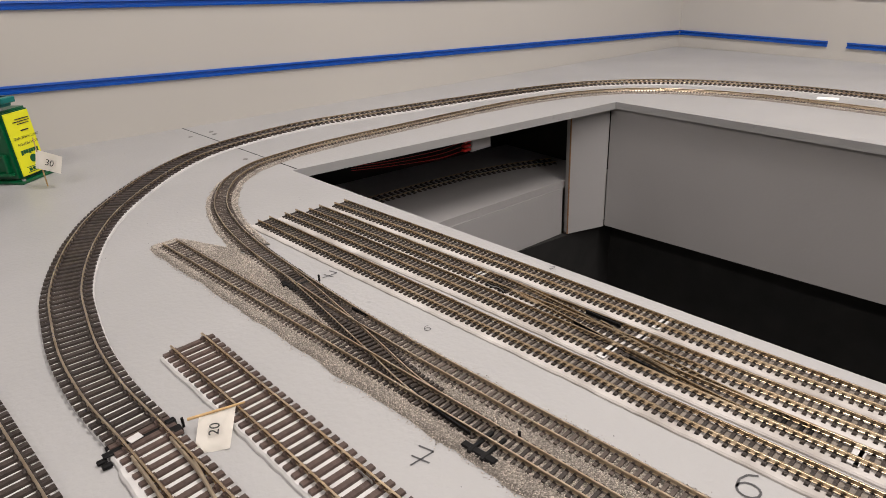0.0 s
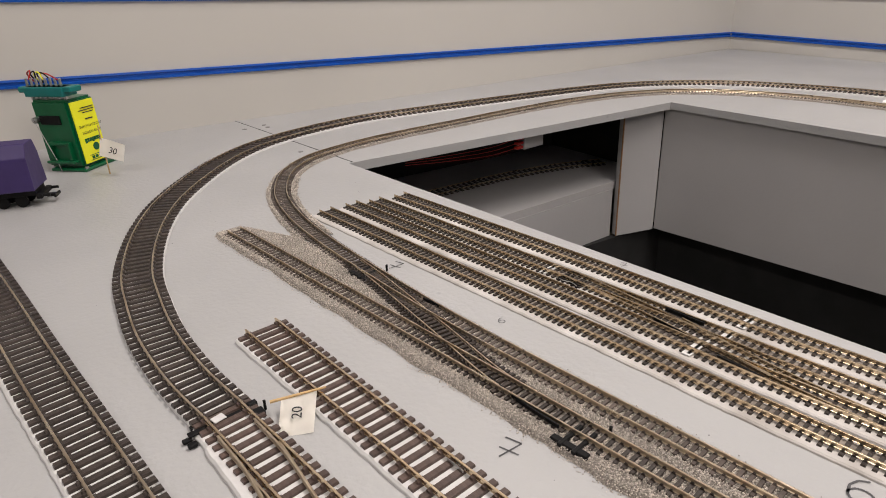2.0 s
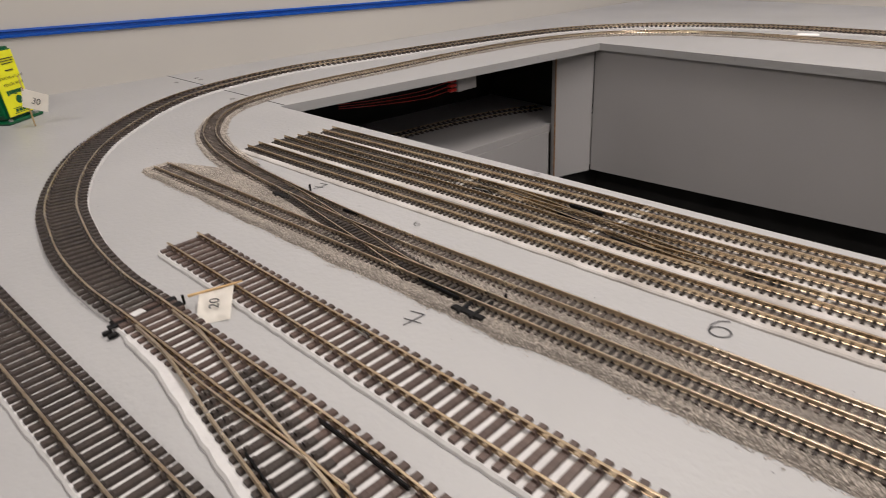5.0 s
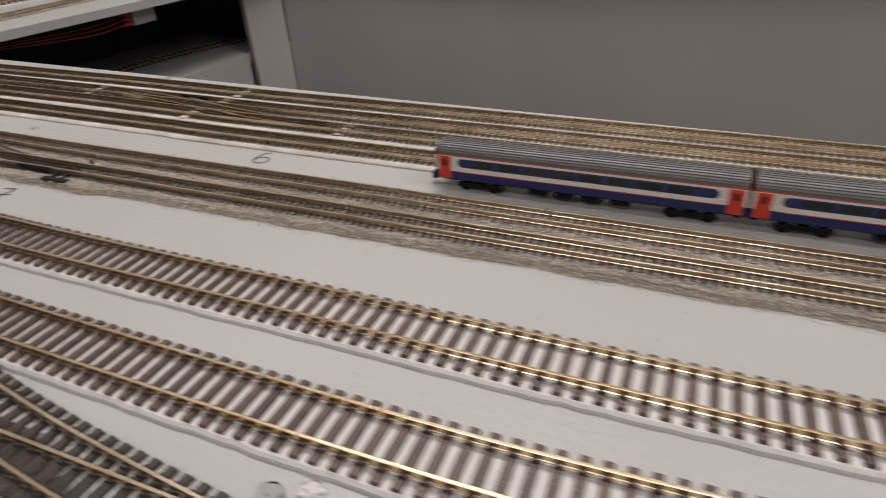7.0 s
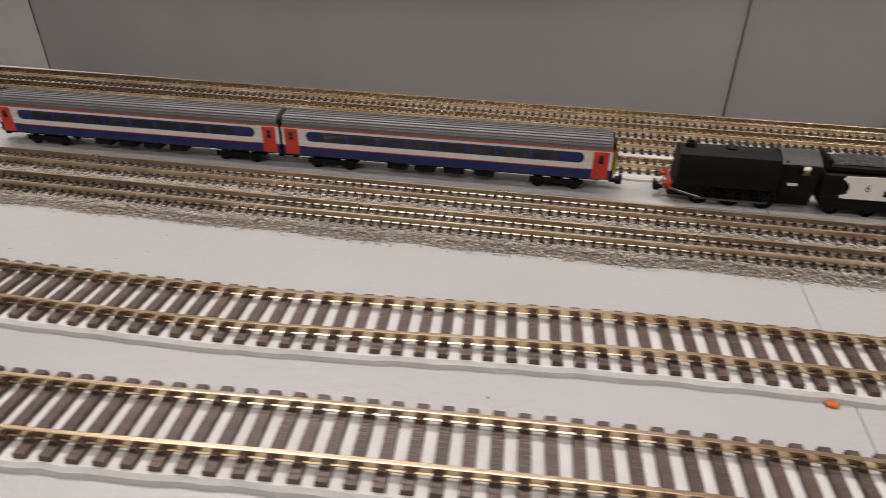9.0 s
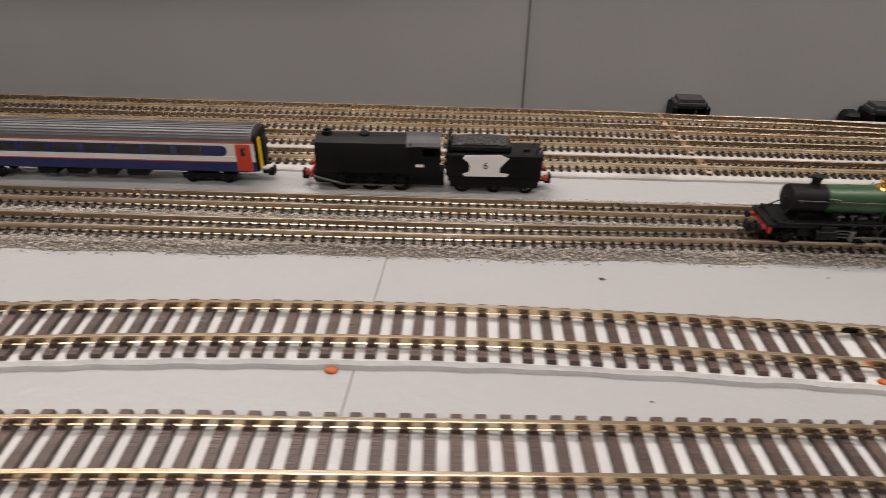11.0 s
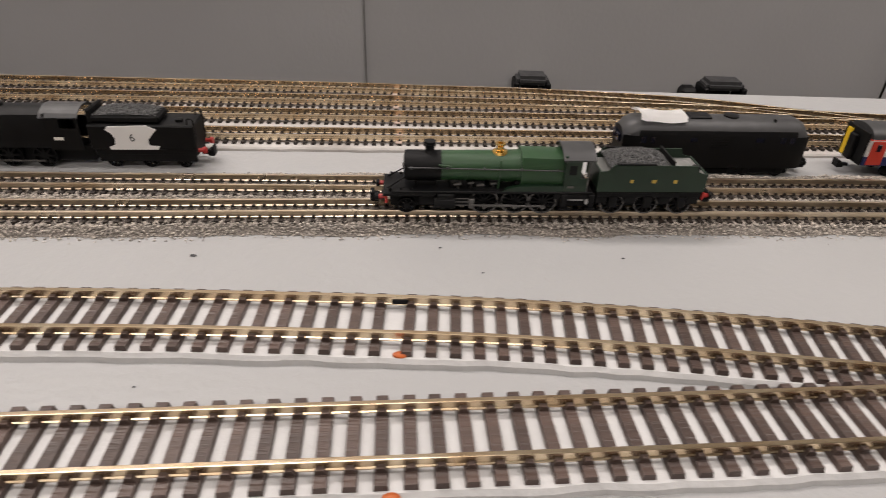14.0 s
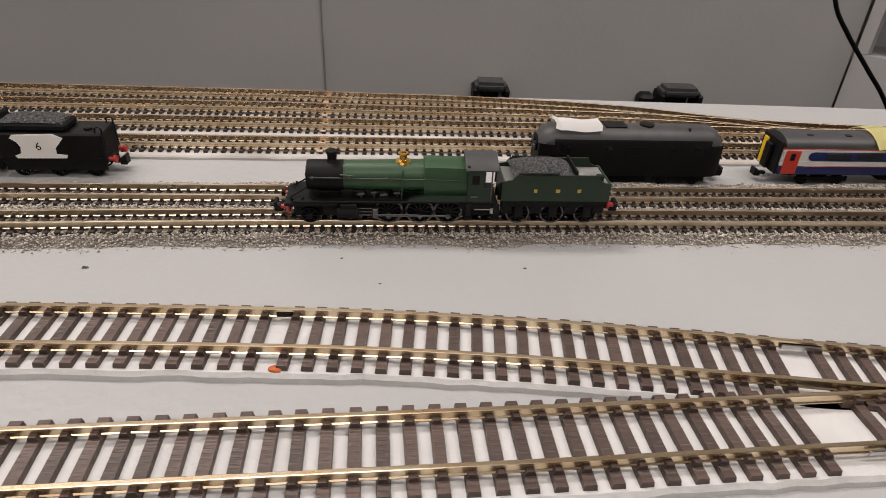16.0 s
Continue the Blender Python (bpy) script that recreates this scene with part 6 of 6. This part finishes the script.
QX = 0.5930
black_engine(pose(QX, stand_y(QX) + 0.0060, 0, 0, 0, SLOPE) @ Matrix.Diagonal((0.945, 1, 1, 1)))
# paper stuck on the black tender: a cut piece of tape with the number 6
th = thing("paper_label", "torn white paper label with number 6 on a black tender", "paper label",
           pose(QX, stand_y(QX) + 0.0060, 0, 0, 0, SLOPE) @ Matrix.Diagonal((0.945, 1, 1, 1)))
bm = bmesh.new()
outline = [(0.0770, 0.0178), (0.0782, 0.0192), (0.0950, 0.0198), (0.0990, 0.0180), (0.0948, 0.0135), (0.0948, 0.0110), (0.0992, 0.0106), (0.0985, 0.0092), (0.0780, 0.0090), (0.0772, 0.0102), (0.0800, 0.0112), (0.0805, 0.0140), (0.0795, 0.0160)]
lo = [bm.verts.new((x, -0.0081, z)) for x, z in outline]
hi = [bm.verts.new((x, -0.0084, z)) for x, z in outline]
bm.faces.new(lo[::-1])
bm.faces.new(hi)
for k in range(len(outline)):
    j = (k + 1) % len(outline)
    bm.faces.new((lo[k], lo[j], hi[j], hi[k]))
bmesh.ops.recalc_face_normals(bm, faces=bm.faces)
card = part("card", bm, M_PAPER, th)
cu = bpy.data.curves.new("number", "FONT")
cu.body, cu.size, cu.align_x, cu.align_y = "6", 0.0048, "CENTER", "CENTER"
tx = new("number", cu)
me = bpy.data.meshes.new_from_object(tx.evaluated_get(bpy.context.evaluated_depsgraph_get()))
bpy.data.objects.remove(tx)
me.materials.clear()
me.materials.append(M_INK)
o = part("number", me, parent=card)
o.matrix_local = pose(0.0880, -0.00855, 0.0143, 90, 0, 0)


def grey_top(ob, material, level=0.45):
    """The upper faces of a body take a second, greyer material."""
    ob.data.materials.append(material)
    for p in ob.data.polygons:
        if p.normal.z > level:
            p.material_index = 1


def diesel(m):
    th = thing("diesel_locomotive", "matt black model diesel locomotive with paper on its roof", "model locomotive", m, group="model locomotives")
    L, h = 0.0850, 0.0085
    M_UND = mat("black_primer", (0.004, 0.004, 0.0045), 0.45, var=0.3, vscale=120, spec=0.2)
    prof = [(-h, 0.0050), (-h, 0.0195), (-h + 0.0006, 0.0218), (-0.0058, 0.0246), (-0.0028, 0.0258), (0.0028, 0.0258), (0.0058, 0.0246), (h - 0.0006, 0.0218), (h, 0.0195), (h, 0.0050)]
    rings = [(0.0, 0.78, -0.0046), (0.0025, 0.94, -0.0016), (0.0065, 1.0, 0.0), (L - 0.0065, 1.0, 0.0), (L - 0.0025, 0.94, -0.0016), (L, 0.80, -0.0046)]
    bm = bmesh.new()
    vs = []
    for x, k, dz in rings:
        vs.append([bm.verts.new((x, y * k, z + (dz if z > 0.02 else 0) if z > 0.006 else z)) for y, z in prof])
    for a, b in zip(vs[:-1], vs[1:]):
        for i in range(len(prof)):
            j = (i + 1) % len(prof)
            bm.faces.new((a[i], a[j], b[j], b[i]))
    bm.faces.new(vs[0][::-1])
    bm.faces.new(vs[-1])
    bmesh.ops.recalc_face_normals(bm, faces=bm.faces)
    body = part("body", bm, M_UND, th, smooth=True)
    grey_top(body, M_GREYROOF, 0.3)
    for s in (-1, 1):
        for x0, x1, z0, z1 in ((0.0075, 0.0100, 0.0165, 0.0192), (0.0120, 0.0140, 0.0165, 0.0192), (0.0300, 0.0330, 0.0170, 0.0190), (0.0600, 0.0635, 0.0170, 0.0190), (L - 0.0140, L - 0.0115, 0.0165, 0.0192), (L - 0.0095, L - 0.0072, 0.0165, 0.0192)):
            bm = bmesh.new()
            box(bm, x0, x1, s * (h + 0.00005) - 0.0001, s * (h + 0.00005) + 0.0001, z0, z1, 0.00005)
            part("window", bm, M_GLASS, body, "dark glossy window")
        for k in range(4):
            bm = bmesh.new()
            box(bm, 0.0400, 0.0475, s * h - 0.0002, s * h + 0.0002, 0.0145 + k * 0.0012, 0.0151 + k * 0.0012)
            part("louvre", bm, M_UND, body)
    for e, s in ((0.0, -1), (L, 1)):
        for y in (-0.0042, 0.0004):
            bm = bmesh.new()
            box(bm, e + s * 0.0002 - 0.0012, e + s * 0.0002 + 0.0012, y, y + 0.0038, 0.0150, 0.0186, 0.0003)
            part("window", bm, M_GLASS, body, "dark glossy windscreen")
    bm = bmesh.new()
    box(bm, 0.0300, 0.0400, -0.0035, 0.0035, 0.0254, 0.0264, 0.0003)
    lathe_z(bm, [(0.0252, 0.0034), (0.0264, 0.0033), (0.0266, 0.0010)], 16, 0.0500, 0)
    box(bm, 0.0680, 0.0688, -0.0050, -0.0035, 0.0240, 0.0262, 0.0002)
    part("roof_fitting", bm, M_UND, th)
    bm = bmesh.new()
    box(bm, 0.0040, L - 0.0040, -0.0066, 0.0066, 0.0040, 0.0052, 0.0002)
    box(bm, 0.0330, 0.0520, -0.0072, 0.0072, 0.0015, 0.0045, 0.0005)
    part("underframe", bm, M_BLACK, th)
    for xc in (0.0175, L - 0.0175):
        bm = bmesh.new()
        for s in (-1, 1):
            box(bm, xc - 0.0120, xc + 0.0120, s * 0.0066 - 0.0005, s * 0.0066 + 0.0005, 0.0020, 0.0048, 0.0003)
            for d in (-0.0078, 0.0078):
                box(bm, xc + d - 0.0018, xc + d + 0.0018, s * 0.0071 - 0.0005, s * 0.0071 + 0.0005, 0.0018, 0.0048, 0.0003)
        bg = part("bogie", bm, M_BLACK, th)
        for d in (-0.0078, 0.0078):
            for s in (-1, 1):
                bm = bmesh.new()
                cyl(bm, (xc + d, s * 0.0046, 0.0032), (xc + d, s * 0.0058, 0.0032), 0.0032, 14)
                part("wheel", bm, M_SMOKE, bg)
    for e, s in ((0.0005, -1), (L - 0.0005, 1)):
        for y in (-0.0052, 0.0052):
            bm = bmesh.new()
            cyl(bm, (e, y, 0.0066), (e + s * 0.0026, y, 0.0066), 0.0008, 8)
            cyl(bm, (e + s * 0.0026, y, 0.0066), (e + s * 0.0034, y, 0.0066), 0.0015, 10)
            part("buffer", bm, M_BLACK, th)
        coupling(th, e, 0.0038, s)
    return th


DX = 0.8835
diesel(pose(DX, stand_y(DX) + 0.0022, 0, 0, 0, SLOPE) @ Matrix.Diagonal((0.97, 1, 1, 1)))
th_m = pose(DX, stand_y(DX) + 0.0022, 0, 0, 0, SLOPE) @ Matrix.Diagonal((0.97, 1, 1, 1))
bm = bmesh.new()
g = []
for i in range(9):
    row = []
    for j in range(7):
        x, y = 0.0065 + 0.0210 * i / 8 + 0.0006 * math.sin(j * 1.7), -0.0068 + 0.0136 * j / 6
        z = 0.0278 - 0.0036 * (abs(y) / 0.0078) ** 2 + 0.0012 * (i in (0,)) + 0.0004 * math.sin(i * 0.9)
        row.append(bm.verts.new((x, y, z)))
    g.append(row)
for i in range(8):
    for j in range(6):
        bm.faces.new((g[i][j], g[i + 1][j], g[i + 1][j + 1], g[i][j + 1]))
bmesh.ops.solidify(bm, geom=bm.faces[:], thickness=0.0003)
tagged(part("paper_note", bm, M_PAPER), "torn white paper note on a diesel roof", "paper note").matrix_world = th_m

# ---- fittings on the panels across the well ----
for x, w, extra in ((0.919, 0.044, False), (1.150, 0.052, True)):
    th = thing("panel_socket", "dark grey socket fixed to the grey panel", "socket", pose(x, 0.618, -0.118), group="panel sockets")
    bm = bmesh.new()
    box(bm, -w / 2 + 0.003, w / 2 - 0.003, -0.026, 0.004, 0.006, 0.017, 0.004, seg=2)
    part("hood", bm, M_GREYROOF, th, "grey rounded top")
    for s in (-1, 1):
        bm = bmesh.new()
        box(bm, s * (w / 2 - 0.003) - 0.003, s * (w / 2 - 0.003) + 0.003, -0.028, 0.003, -0.030, 0.010, 0.0015)
        part("bracket", bm, M_BLACK, th)
    bm = bmesh.new()
    box(bm, -w / 2 + 0.012, w / 2 - 0.012, -0.010, 0.003, -0.030, 0.008, 0.002)
    part("plug", bm, M_SMOKE, th)
    if extra:
        bm = bmesh.new()
        box(bm, -w / 2 - 0.022, -w / 2 - 0.002, -0.018, 0.003, -0.03, 0.006, 0.004)
        part("clip", bm, M_BLACK, th)

# the hanging cable
cc = course([(1.17, 0.45, 0.22), (1.19, 0.45, 0.08), (1.2055, 0.45, 0.0284), (1.2284, 0.45, -0.0005), (1.26, 0.45, -0.032), (1.2932, 0.45, -0.0659), (1.34, 0.45, -0.13), (1.38, 0.45, -0.22)], 0.008)
bm = bmesh.new()
tube(bm, cc, 0.0021)
tagged(part("hanging_cable", bm, M_BLACK), "black cable hanging in front of the panel", "cable")

# ---- lower level ----
LOW = [(-0.67, 0.27), (-0.652, 0.38), (-0.640, 0.50), (-0.622, 0.63), (-0.590, 0.74), (-0.55, 0.82)]
low = track("model_track", "dark model track on the lower deck", LOW, OO, 0.0, SL_OOD, 0.0080, 0.0026, M_RAILW, None, "wide gauge tracks")
low.location.z = -0.1368
th = thing("wire_terminal", "grey terminal block with red wires under the board", "terminal block", pose(-0.478, 0.535, -0.0125))
bm = bmesh.new()
box(bm, -0.010, 0.006, -0.020, 0.022, -0.024, 0.0, 0.001)
box(bm, -0.006, 0.007, -0.004, 0.006, -0.008, 0.0, 0.001)
part("block", bm, M_PANEL, th)
for k in range(3):
    bm = bmesh.new()
    box(bm, -0.004, 0.004, -0.034, -0.020, -0.022 + k * 0.007, -0.018 + k * 0.007, 0.0008)
    t = part("spade", bm, M_RED, th, "red insulated spade terminal")
    bm = bmesh.new()
    w = course([(0.0, -0.034, -0.020 + k * 0.007), (-0.01, -0.08, -0.024 + k * 0.006), (-0.02, -0.16, -0.018 + k * 0.004), (-0.03, -0.22, -0.012 + k * 0.003)], 0.01)
    tube(bm, w, 0.0004, 6)
    part("wire", bm, M_RED, th, "thin red wire")
# a scrap on the far board
bm = bmesh.new()
box(bm, -0.016, 0.016, -0.008, 0.008, 0, 0.003, 0.001)
tagged(part("paper_scrap", bm, M_PAPER), "white scrap of card lying by the far track", "paper scrap").matrix_world = pose(-0.138, 1.000, 0, 0, 0, 15)
